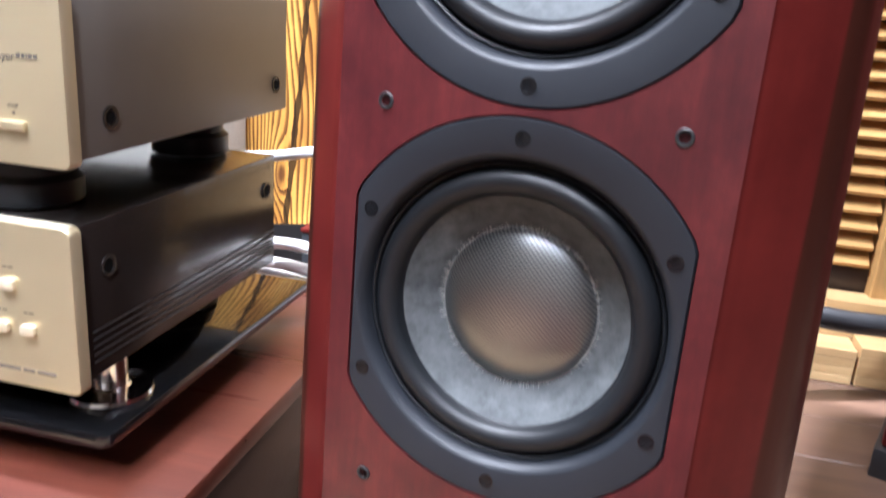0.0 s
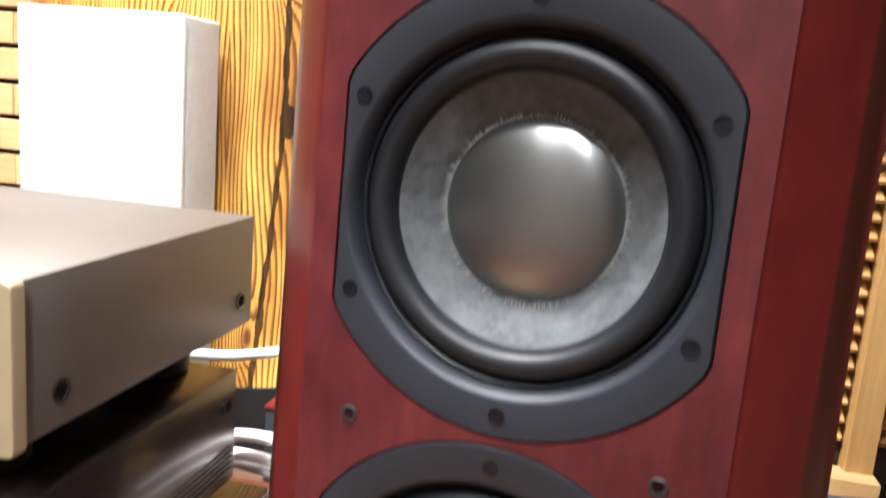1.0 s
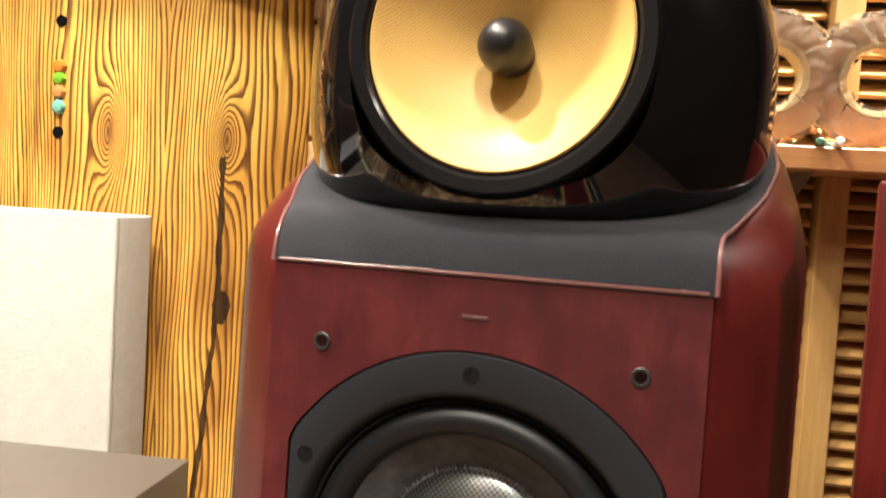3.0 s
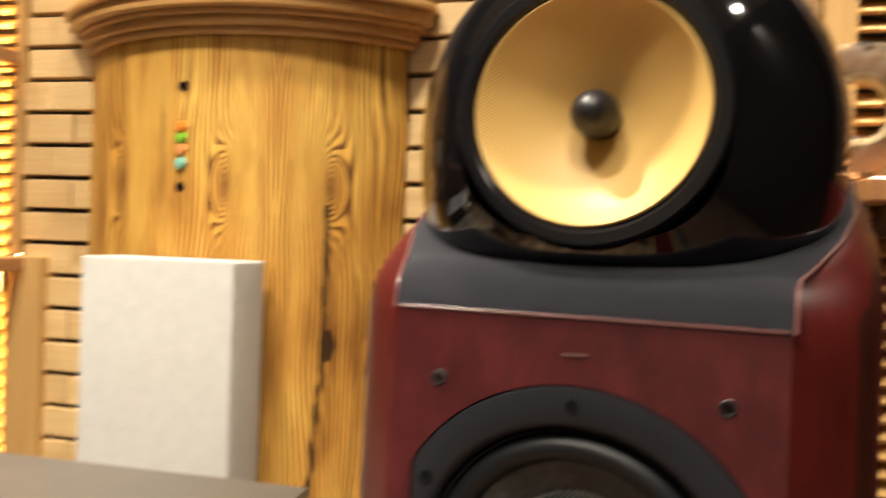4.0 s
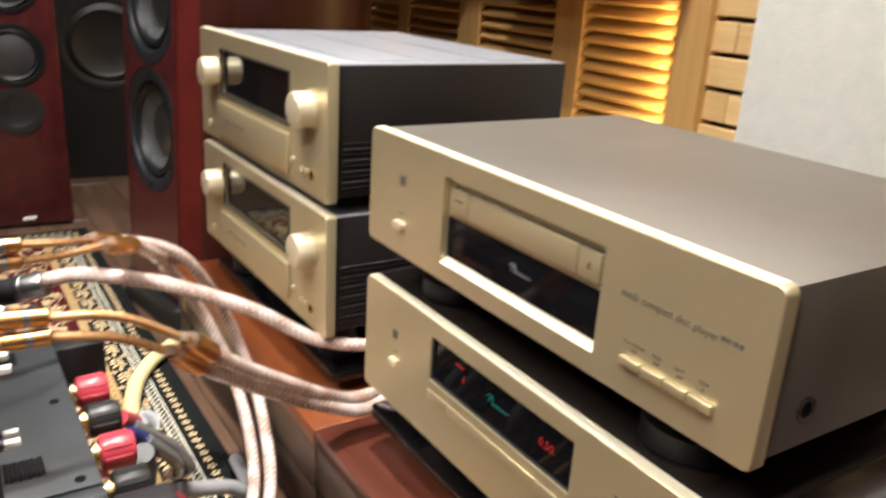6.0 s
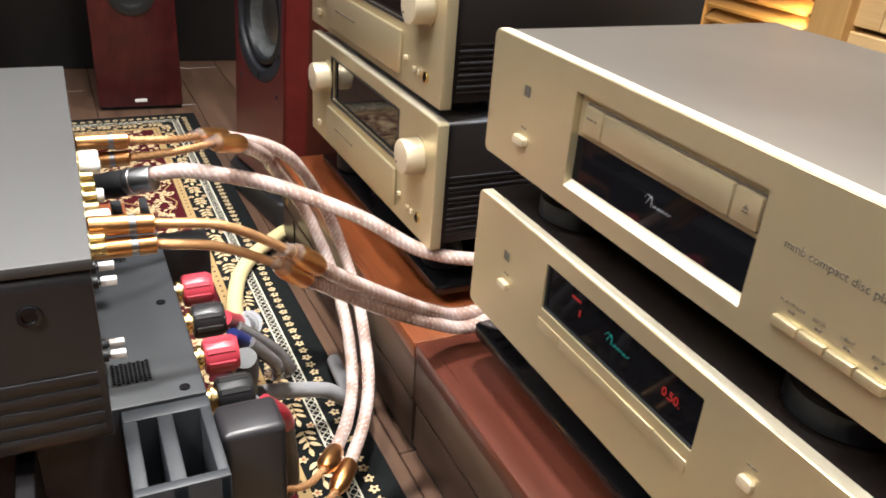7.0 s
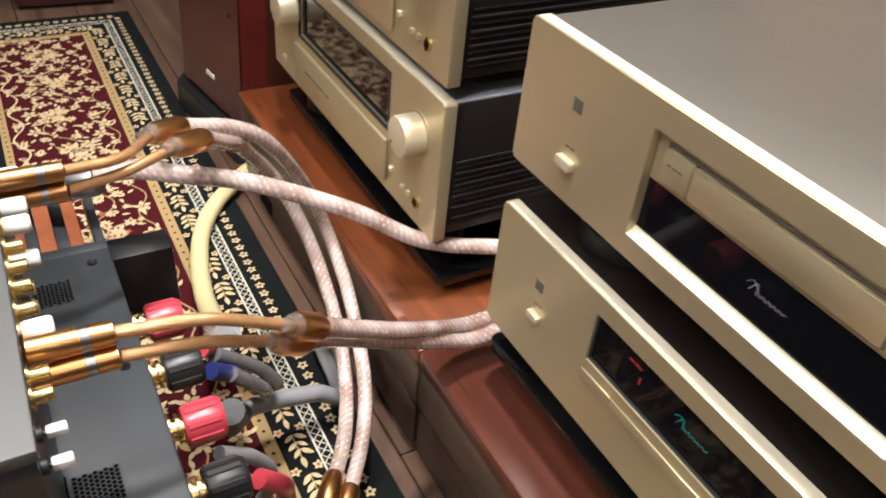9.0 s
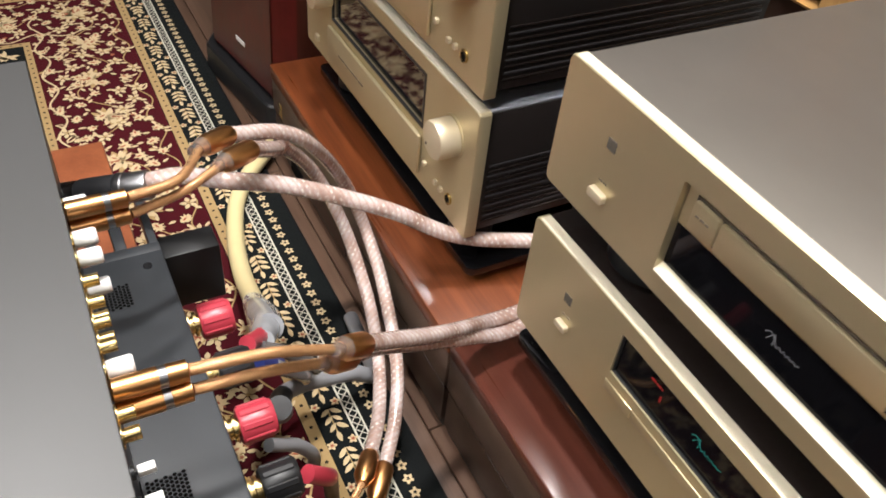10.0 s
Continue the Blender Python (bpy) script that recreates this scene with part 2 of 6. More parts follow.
def column_material():
    n = Nodes("knotty_burnt_pine")
    sep = n.put("ShaderNodeSeparateXYZ", {0: n.pos}).outputs
    x_true, z = sep[0], sep[2]
    x = n.math("ABSOLUTE", n.math("SUBTRACT", x_true, 0.1365))
    v = n.put("ShaderNodeCombineXYZ", {0: x, 1: 0.0, 2: n.math("MULTIPLY", z, 0.16)}).outputs[0]
    warp = n.noise(v, 7.0, 2, 0.5)
    c = n.math("ADD", n.math("MULTIPLY", x, 122.0), n.math("MULTIPLY", warp, 15.0))
    knots = [(0.0895, 0.889, 9.0), (0.3270, 0.895, 8.0), (0.255, 0.40, 4.0), (0.04, 0.22, 4.0)]
    total, core = 0.0, 0.0
    for kx, kz, k in knots:
        dx = n.math("DIVIDE", n.math("SUBTRACT", x, kx), 0.024)
        dz = n.math("DIVIDE", n.math("SUBTRACT", z, kz), 0.085)
        r2 = n.math("ADD", n.math("MULTIPLY", dx, dx), n.math("MULTIPLY", dz, dz))
        g = n.math("DIVIDE", 1.0, n.math("ADD", 1.0, r2))
        total = n.math("ADD", total, n.math("MULTIPLY", n.math("POWER", g, 2.0), k))
        core = n.math("ADD", core, n.math("POWER", 2.718, n.math("MULTIPLY", r2, -9.0)))
    c = n.math("ADD", c, total)
    fine = n.noise(n.put("ShaderNodeCombineXYZ", {0: x, 1: 0.0, 2: n.math("MULTIPLY", z, 0.03)}).outputs[0], 260, 3)
    c2 = n.math("ADD", c, n.math("MULTIPLY", fine, 0.5))
    saw = n.math("FRACT", c2)
    band = n.ramp(saw, (0.0, (0.95, 0.95, 0.95)), (0.44, (0.86, 0.86, 0.86)), (0.66, (0.18, 0.18, 0.18)), (0.92, (0.0, 0.0, 0.0)), (1.0, (0.9, 0.9, 0.9)))
    fade = n.ramp(n.noise(v, 11.0, 2), (0.46, (0.0, 0.0, 0.0)), (0.70, (0.30, 0.30, 0.30)))
    band = n.mix(fade, band, (0.80, 0.80, 0.80))
    broad = n.noise(v, 16.0, 3)
    light = n.ramp(broad, (0.30, (0.26, 0.105, 0.018)), (0.47, (0.68, 0.350, 0.066)), (0.64, (0.90, 0.55, 0.120)))
    col = n.mix(band, (0.085, 0.027, 0.006), light)
    col = n.mix(n.math("MULTIPLY", fine, 0.30), col, n.mix(0.5, col, (0.16, 0.06, 0.015)))
    col = n.mix(n.math("MINIMUM", n.math("MULTIPLY", core, 0.75), 1.0), col, (0.09, 0.032, 0.010))
    streak = n.noise(n.put("ShaderNodeCombineXYZ", {0: x, 1: 3.0, 2: n.math("MULTIPLY", z, 0.05)}).outputs[0], 38.0, 2)
    col = n.mix(n.ramp(streak, (0.60, (0, 0, 0)), (0.70, (0.62, 0.62, 0.62))), col, (0.12, 0.045, 0.012))
    # a long crack with a burnt hole
    wob = n.math("MULTIPLY", n.math("SUBTRACT", n.noise(n.put("ShaderNodeCombineXYZ", {2: z}).outputs[0], 9.0, 2), 0.5), 0.014)
    crack = n.math("ABSOLUTE", n.math("SUBTRACT", n.math("SUBTRACT", x_true, n.math("MULTIPLY_ADD", n.math("MINIMUM", n.math("SUBTRACT", z, 0.60), 0.0), 0.075, 0.2235)), wob))
    width = n.math("MULTIPLY_ADD", n.noise(n.put("ShaderNodeCombineXYZ", {2: z}).outputs[0], 14.0, 2), 0.017, -0.0042)
    hx = n.math("DIVIDE", n.math("SUBTRACT", x_true, 0.2290), 0.013)
    hz = n.math("DIVIDE", n.math("SUBTRACT", z, 0.606), 0.030)
    hole = n.math("LESS_THAN", n.math("ADD", n.math("ADD", n.math("MULTIPLY", hx, hx), n.math("MULTIPLY", hz, hz)), n.math("MULTIPLY", n.noise(n.pos, 60, 2), 1.2)), 1.5)
    below = n.math("LESS_THAN", z, 0.86)
    burnt = n.math("MAXIMUM", n.math("MULTIPLY", n.math("LESS_THAN", crack, width), below), hole)
    col = n.mix(n.math("MULTIPLY", burnt, 0.92), col, (0.018, 0.009, 0.004))
    n.set(Base_Color=col, Roughness=n.math("MULTIPLY_ADD", fine, 0.2, 0.38), Specular_IOR_Level=0.25)
    n.bump(band, 0.35, 0.001)
    return n.m


M_COLUMN = column_material()


def felt_material():
    n = Nodes("cream_felt")
    a = n.noise(n.scaled(1, 1, 2.6), 130, 5, 0.78)
    b = n.noise(n.pos, 35, 3)
    n.set(Base_Color=n.mix(n.math("MULTIPLY_ADD", a, 0.6, n.math("MULTIPLY", b, 0.4)), (0.29, 0.285, 0.255), (0.57, 0.555, 0.505)), Roughness=0.95, Sheen_Weight=0.2)
    n.bump(a, 0.9, 0.0022)
    return n.m


M_FELT = felt_material()


def weave_material(name, dark, light, cell, metal, rough, threads=False):
    """Woven fibres as small checks in the plane of the driver."""
    n = Nodes(name)
    v = n.put("ShaderNodeMapping", {"Vector": n.pos, "Rotation": (0, 0, 0), "Scale": (1 / cell,) * 3}).outputs[0]
    s = n.put("ShaderNodeSeparateXYZ", {0: v}).outputs
    w = n.math("MULTIPLY", n.math("SINE", n.math("MULTIPLY", s[0], TAU)), n.math("SINE", n.math("MULTIPLY", s[2], TAU)))
    f = n.math("MULTIPLY_ADD", w, 0.5, 0.5)
    blot = n.noise(n.pos, 22, 3)
    col = n.mix(f, dark, light)
    col = n.mix(n.math("MULTIPLY", blot, 0.5), col, tuple(0.6 * a + 0.4 * b for a, b in zip(dark, light)))
    n.set(Base_Color=col, Metallic=metal, Roughness=rough)
    if threads:
        # threads across and threads upright shine in bands of their own
        along = n.mix(n.math("GREATER_THAN", w, 0.0), (1.0, 0.0, 0.0), (0.0, 0.0, 1.0))
        n.set(Anisotropic=0.55, Tangent=along)
        n.bump(f, 0.06, 0.0003)
    else:
        n.bump(f, 0.22, 0.0006)
    return n.m


M_CARBON = weave_material("woven_dust_cap", (0.012, 0.013, 0.014), (0.40, 0.41, 0.40), 0.0031, 0.92, 0.30, True)
M_KEVLAR = weave_material("yellow_woven_cone", (0.42, 0.24, 0.055), (0.86, 0.60, 0.22), 0.0022, 0.0, 0.42)

M_VENT = plain("vent_mesh", (0.045, 0.046, 0.050), 0.45, 0.3)
M_FRINGE = plain("fibre_ends", (0.24, 0.245, 0.24), 0.5, 0.3)


def pulp_material():
    n = Nodes("grey_paper_cone")
    a = n.noise(n.pos, 120, 4, 0.7)
    b = n.noise(n.pos, 45, 3, 0.6)
    f = n.math("ADD", n.math("MULTIPLY", a, 0.5), n.math("MULTIPLY", b, 0.5))
    n.set(Base_Color=n.ramp(f, (0.34, (0.030, 0.034, 0.036)), (0.66, (0.088, 0.094, 0.096))), Roughness=0.72, Specular_IOR_Level=0.3)
    n.bump(f, 0.5, 0.001)
    return n.m


M_PULP = pulp_material()


def clear_plastic(name, tint=(1, 1, 1), rough=0.08, clear=1.0):
    n = Nodes(name)
    n.set(Base_Color=(*tint, 1), Roughness=n.math("MULTIPLY", n.noise(n.pos, 40, 2), rough * 2), Transmission_Weight=clear, IOR=1.35)
    return n.m


M_CRYSTAL = clear_plastic("crystal", (0.97, 0.98, 0.97), 0.02, 0.94)
M_FROST = clear_plastic("frosted_crystal", (0.95, 0.95, 0.92), 0.35, 0.45)
M_WRAP = clear_plastic("shrink_wrap", (1.0, 0.95, 0.86), 0.06, 0.97)
M_WRAP.node_tree.nodes["Principled BSDF"].inputs["IOR"].default_value = 1.10
M_WRAP.node_tree.nodes["Principled BSDF"].inputs["Coat Weight"].default_value = 0.9


def braid_material(name, sleeve, thread, turns, along, metal=0.0, spots=(0.85, 0.62, 0.50), coat=0.6):
    """A cable with helical threads under a clear skin; u runs round and v along it."""
    n = Nodes(name)
    uv = n.put("ShaderNodeUVMap").outputs[0]
    s = n.put("ShaderNodeSeparateXYZ", {0: uv}).outputs
    a = n.math("SINE", n.math("MULTIPLY", n.math("ADD", n.math("MULTIPLY", s[0], turns), n.math("MULTIPLY", s[1], along)), TAU))
    b = n.math("SINE", n.math("MULTIPLY", n.math("SUBTRACT", n.math("MULTIPLY", s[0], turns), n.math("MULTIPLY", s[1], along)), TAU))
    cross = n.math("MULTIPLY", n.math("GREATER_THAN", a, 0.35), n.math("GREATER_THAN", b, 0.35))
    soft = n.math("MULTIPLY_ADD", n.math("MAXIMUM", a, b), 0.35, 0.35)
    spot = n.noise(n.pos, 90, 2)
    col = n.mix(n.math("MULTIPLY", soft, spot), sleeve, thread)
    col = n.mix(cross, col, spots)
    n.set(Base_Color=col, Roughness=0.5 - 0.45 * coat, Metallic=n.math("MULTIPLY", n.math("SUBTRACT", 1.0, cross), metal), Coat_Weight=coat, Coat_Roughness=0.1)
    n.bump(n.math("ADD", a, b), 0.35, 0.0008)
    return n.m



def sheath_material(name, low, high, trace, spot):
    """A milky clear skin over a wide-set copper braid; u runs round and v along it."""
    n = Nodes(name)
    s = n.put("ShaderNodeSeparateXYZ", {0: n.put("ShaderNodeUVMap").outputs[0]}).outputs
    jig = n.math("MULTIPLY", n.noise(n.pos, 60, 2), 0.8)
    u, v = n.math("MULTIPLY", s[0], 5.0), n.math("MULTIPLY_ADD", s[1], 125.0, jig)
    a = n.math("SINE", n.math("MULTIPLY", n.math("ADD", u, v), TAU))
    b = n.math("SINE", n.math("MULTIPLY", n.math("SUBTRACT", u, v), TAU))
    col = n.mix(n.ramp(n.noise(n.pos, 34, 3), (0.35, (0, 0, 0)), (0.65, (1, 1, 1))), low, high)
    col = n.mix(n.math("MULTIPLY", n.math("LESS_THAN", a, -0.72), 0.28), col, trace)
    col = n.mix(n.math("MULTIPLY", n.math("GREATER_THAN", b, 0.88), 0.20), col, trace)
    dot = n.math("MULTIPLY", n.math("GREATER_THAN", a, 0.45), n.math("GREATER_THAN", b, 0.10))
    dot = n.math("MULTIPLY", dot, n.ramp(n.noise(n.pos, 110, 2), (0.40, (0.03, 0.03, 0.03)), (0.66, (0.85, 0.85, 0.85))))
    col = n.mix(dot, col, spot)
    n.set(Base_Color=col, Roughness=0.22, Transmission_Weight=0.38, IOR=1.36, Coat_Weight=0.8, Coat_Roughness=0.07)
    n.bump(n.math("ADD", n.math("ADD", a, b), n.math("MULTIPLY", n.noise(n.pos, 150, 2), 1.6)), 0.10, 0.0008)
    return n.m


M_CABLE = sheath_material("pink_clear_cable", (0.45, 0.315, 0.265), (0.76, 0.645, 0.615), (0.50, 0.25, 0.16), (1.0, 0.95, 0.86))
M_BRAID = braid_material("copper_braid", (0.60, 0.33, 0.16), (0.30, 0.13, 0.05), 10, 620, 0.65, (0.85, 0.48, 0.20))
M_CARBONGRIP = braid_material("carbon_grip", (0.01, 0.01, 0.011), (0.05, 0.05, 0.055), 7, 190, 0.2, (0.16, 0.16, 0.17), 0.1)


def floor_material():
    n = Nodes("floor_plank")
    v = n.scaled(0.08, 1, 1)
    off = n.put("ShaderNodeCombineXYZ", {0: n.math("MULTIPLY", n.random(), 9.0), 1: n.math("MULTIPLY", n.random(), 4.0)}).outputs[0]
    v = n.put("ShaderNodeVectorMath", {0: v, 1: off}, operation="ADD").outputs[0]
    a = n.noise(v, 30, 5, 0.65)
    col = n.ramp(a, (0.25, (0.042, 0.022, 0.014)), (0.75, (0.150, 0.090, 0.058)))
    col = n.mix(n.math("MULTIPLY", n.random(), 0.45), col, (0.07, 0.04, 0.028))
    n.set(Base_Color=col, Roughness=n.math("MULTIPLY_ADD", a, 0.2, 0.22), Coat_Weight=0.15)
    n.bump(a, 0.1, 0.0006)
    return n.m


M_FLOOR = floor_material()


def pile_material(name, colour, spread=0.35):
    n = Nodes(name)
    a = n.noise(n.pos, 520, 3, 0.7)
    b = n.noise(n.pos, 25, 2)
    d, l = tuple(c * (1 - spread) for c in colour), tuple(c * (1 + spread) for c in colour)
    n.set(Base_Color=n.mix(n.math("MULTIPLY_ADD", a, 0.7, n.math("MULTIPLY", b, 0.3)), d, l), Roughness=1.0, Specular_IOR_Level=0.1)
    n.bump(a, 0.8, 0.002)
    return n.m


M_PILE_BLACK = pile_material("rug_black", (0.0075, 0.0085, 0.0085))
M_PILE_RED = pile_material("rug_red", (0.052, 0.0055, 0.0085))
M_PILE_CREAM = pile_material("rug_cream", (0.56, 0.43, 0.25), 0.2)
M_PILE_TAN = pile_material("rug_tan", (0.36, 0.245, 0.11), 0.25)
M_PILE_ROSE = pile_material("rug_rose", (0.30, 0.10, 0.055), 0.25)
M_PILE_WHITE = pile_material("rug_white", (0.55, 0.52, 0.43), 0.2)

# ---------------- mesh helpers ----------------


def part(name, bm, material, parent=None, label="", smooth=35.0):
    """Links a bmesh as one mesh object under a thing or a part."""
    me = bpy.data.meshes.new(name)
    bm.normal_update()
    if smooth:
        for f in bm.faces:
            f.smooth = True
        for e in bm.edges:
            if len(e.link_faces) == 2 and e.calc_face_angle(0) > radians(smooth):
                e.smooth = False
    bm.to_mesh(me)
    bm.free()
    if not isinstance(material, (list, tuple)):
        material = [material]
    for m in material:
        me.materials.append(m)
    ob = new(name, me)
    if parent:
        ob.parent = parent
    if label:
        ob["label"] = label
    return ob


def thing(name, m, label, category, group="", kind=""):
    ob = new(name)
    ob.empty_display_size = 0.05
    ob.matrix_world = m
    return tagged(ob, label, category, group, kind)


def box(x0, x1, y0, y1, z0, z1, bevel=0.0, segs=2, bm=None):
    own = bmesh.new()
    bmesh.ops.create_cube(own, size=1, matrix=Matrix.Translation(((x0 + x1) / 2, (y0 + y1) / 2, (z0 + z1) / 2)) @ Matrix.Diagonal((x1 - x0, y1 - y0, z1 - z0, 1)))
    if bevel:
        bmesh.ops.bevel(own, geom=list(own.edges), offset=bevel, segments=segs, profile=0.5, affect="EDGES")
    if bm is None:
        return own
    me = bpy.data.meshes.new("tmp")
    own.to_mesh(me)
    own.free()
    bm.from_mesh(me)
    bpy.data.meshes.remove(me)
    return bm


def lathe(profile, steps=48, m=None, close=True):
    """Turns a profile of (radius, height) round the z axis; m places it."""
    bm = bmesh.new()
    rings = []
    for r, h in profile:
        if r < 1e-6:
            rings.append([bm.verts.new((0, 0, h))])
        else:
            rings.append([bm.verts.new((r * math.cos(TAU * i / steps), r * math.sin(TAU * i / steps), h)) for i in range(steps)])
    for a, b in zip(rings, rings[1:]):
        for i in range(steps):
            j = (i + 1) % steps
            if len(a) == 1 and len(b) > 1:
                bm.faces.new((a[0], b[j], b[i]))
            elif len(b) == 1 and len(a) > 1:
                bm.faces.new((a[i], a[j], b[0]))
            elif len(a) > 1:
                bm.faces.new((a[i], a[j], b[j], b[i]))
    if close:
        for ring, flip in ((rings[0], True), (rings[-1], False)):
            if len(ring) > 1:
                bm.faces.new(ring[::-1] if flip else ring)
    bmesh.ops.recalc_face_normals(bm, faces=bm.faces)
    if m is not None:
        bm.transform(m)
    return bm


FRONT = pose(0, 0, 0, 90)      # z of a lathe turned to face -y
BACK = pose(0, 0, 0, -90)      # z of a lathe turned to face +y


def at(x, y, z, turn=None):
    return Matrix.Translation((x, y, z)) @ (turn if turn is not None else Matrix())


def loft(rings, cap=True):
    bm = bmesh.new()
    vs = [[bm.verts.new(p) for p in ring] for ring in rings]
    n = len(vs[0])
    for a, b in zip(vs, vs[1:]):
        for i in range(n):
            bm.faces.new((a[i], a[(i + 1) % n], b[(i + 1) % n], b[i]))
    if cap:
        bm.faces.new(vs[0][::-1])
        bm.faces.new(vs[-1])
    bmesh.ops.recalc_face_normals(bm, faces=bm.faces)
    return bm


def prism(outline, depth0, depth1, axis="Y", bevel=0.0):
    """An outline in the plane across the axis, pushed along it."""
    put = {"Y": lambda p, d: (p[0], d, p[1]), "X": lambda p, d: (d, p[0], p[1]), "Z": lambda p, d: (p[0], p[1], d)}[axis]
    bm = loft([[put(p, depth0) for p in outline], [put(p, depth1) for p in outline]])
    if bevel:
        bmesh.ops.bevel(bm, geom=list(bm.edges), offset=bevel, segments=2, profile=0.5, affect="EDGES")
    return bm


def spline(points, steps=12):
    """Points along a smooth line through the given ones."""
    p = [Vector(q) for q in points]
    p = [2 * p[0] - p[1], *p, 2 * p[-1] - p[-2]]
    out = []
    for i in range(1, len(p) - 2):
        a, b, c, d = p[i - 1:i + 3]
        for k in range(steps):
            t = k / steps
            out.append(0.5 * (2 * b + (c - a) * t + (2 * a - 5 * b + 4 * c - d) * t * t + (3 * b - a - 3 * c + d) * t ** 3))
    out.append(p[-2])
    return out


def tube(points, radius, steps=12, smooth=12, ripple=0.0):
    """A round cable along a smooth line, with uv round and along it (metres)."""
    line = spline(points, smooth)
    bm = bmesh.new()
    uv = bm.loops.layers.uv.new("uv")
    up = Vector((0, 0, 1))
    rings, length = [], [0.0]
    for i, q in enumerate(line):
        d = (line[min(i + 1, len(line) - 1)] - line[max(i - 1, 0)]).normalized()
        side = d.cross(up)
        side = side.normalized() if side.length > 1e-3 else Vector((1, 0, 0))
        over = side.cross(d)
        if i:
            length.append(length[-1] + (q - line[i - 1]).length)
        r = radius(i / (len(line) - 1)) if callable(radius) else radius
        rings.append([bm.verts.new(q + (side * math.cos(TAU * k / steps) + over * math.sin(TAU * k / steps)) * r) for k in range(steps)])
    for i, (a, b) in enumerate(zip(rings, rings[1:])):
        for k in range(steps):
            j = (k + 1) % steps
            f = bm.faces.new((a[k], a[j], b[j], b[k]))
            for loop, (u, v) in zip(f.loops, ((k, length[i]), (k + 1, length[i]), (k + 1, length[i + 1]), (k, length[i + 1]))):
                loop[uv].uv = (u / steps, v)
    bm.faces.new(rings[0][::-1])
    bm.faces.new(rings[-1])
    bmesh.ops.recalc_face_normals(bm, faces=bm.faces)
    return bm


def along(points_a, points_b, profile, steps=24):
    """A lathe laid from one point to another; profile of (radius, share of the way)."""
    a, b = Vector(points_a), Vector(points_b)
    d = b - a
    m = Matrix.Translation(a) @ d.to_track_quat("Z", "Y").to_matrix().to_4x4()
    return lathe([(r, s * d.length) for r, s in profile], steps, m)


def rounded(w, h, r, n=6, cx=0.0, cy=0.0):
    out = []
    for qx, qy, a0 in ((1, 1, 0), (-1, 1, 90), (-1, -1, 180), (1, -1, 270)):
        for k in range(n + 1):
            a = radians(a0 + 90 * k / n)
            out.append((cx + qx * (w / 2 - r) + r * math.cos(a), cy + qy * (h / 2 - r) + r * math.sin(a)))
    return out


def lettering(text, size, material, parent, m, name="lettering", label=""):
    cu = bpy.data.curves.new(name, "FONT")
    cu.body, cu.size, cu.extrude = text, size, 0.0002
    tmp = bpy.data.objects.new("tmp", cu)
    me = bpy.data.meshes.new_from_object(tmp)
    bpy.data.objects.remove(tmp)
    me.materials.clear()
    me.materials.append(material)
    ob = new(name, me)
    ob.parent, ob.matrix_local = parent, m
    if label:
        ob["label"] = label
    return ob

# ---------------- the room ----------------
X0, X1, Y0, Y1, Z1 = -3.05, 1.55, -2.6, 1.46, 2.62


def setting(name, bm, material, label, category, smooth=35.0):
    return tagged(part(name, bm, material, None, "", smooth), label, category, "", "structure")


floor = setting("floor", box(X0 - 0.1, X1 + 0.1, Y0 - 0.1, Y1 + 0.1, -0.12, -0.006), M_HOLE, "brown wooden plank floor with dark joints", "floor")
ceiling = setting("ceiling", box(X0 - 0.1, X1 + 0.1, Y0 - 0.1, Y1 + 0.1, Z1, Z1 + 0.1), M_CEILING, "plain off-white ceiling", "ceiling")
wall_north = setting("wall_north", box(X0 - 0.1, X1 + 0.1, Y1, Y1 + 0.1, 0, Z1), M_DARKPANEL, "dark wall behind pale wooden blocks and louvres", "wall")
# Out of view; its pale colour throws light onto the gold fronts.
wall_south = setting("wall_south", box(X0 - 0.1, X1 + 0.1, Y0 - 0.1, Y0, 0, Z1), plain("pale_bounce_wall", (0.30, 0.27, 0.23), 0.8, spread=0.08, scale=12, bump=0.1), "plain beige wall out of view, pale to throw light back", "wall")
wall_west = setting("wall_west", box(X0 - 0.1, X0, Y0, Y1, 0, Z1), M_CURTAIN, "black draped wall", "wall")
wall_east = setting("wall_east", box(X1, X1 + 0.1, Y0, Y1, 0, Z1), M_RACKSIDE, "plain dark wooden wall", "wall")
for sx, sy, watts in SPOTS + [(0.62, 1.20, 22)]:
    lamp = tagged(part("downlight", lathe([(0.10, 0.0), (0.10, 0.02), (0.084, 0.024), (0.08, 0.012), (0.08, 0.0)], 32, at(sx, sy, Z1 - 0.024)), M_CHROME), "round recessed ceiling downlight with a metal rim", "lamp", "ceiling downlights")


# ---------------- large loudspeaker ----------------
def plan_outline(inset):
    """The cabinet's plan: a flat front, chamfered wings and a rounded tail."""
    half = [(0.0, 0.070), (0.1060, 0.070), (0.1064, 0.003), (0.108, 0.0), (0.1145, 0.0012), (0.1175, 0.0026), (0.1235, 0.0072), (0.1340, 0.0160), (0.1445, 0.0250), (0.1520, 0.0318), (0.1570, 0.0370), (0.1612, 0.0428), (0.1645, 0.0500), (0.1675, 0.0600), (0.1698, 0.0740), (0.1715, 0.095), (0.1726, 0.13), (0.172, 0.19), (0.163, 0.27), (0.140, 0.36), (0.105, 0.425), (0.055, 0.458), (0.0, 0.466)]
    k = 1 - inset / 0.1725
    out = [(x * k, 0.2 + (y - 0.2) * (1 - inset / 0.26)) for x, y in half]
    return out + [(-x, y) for x, y in out[-2:0:-1]]


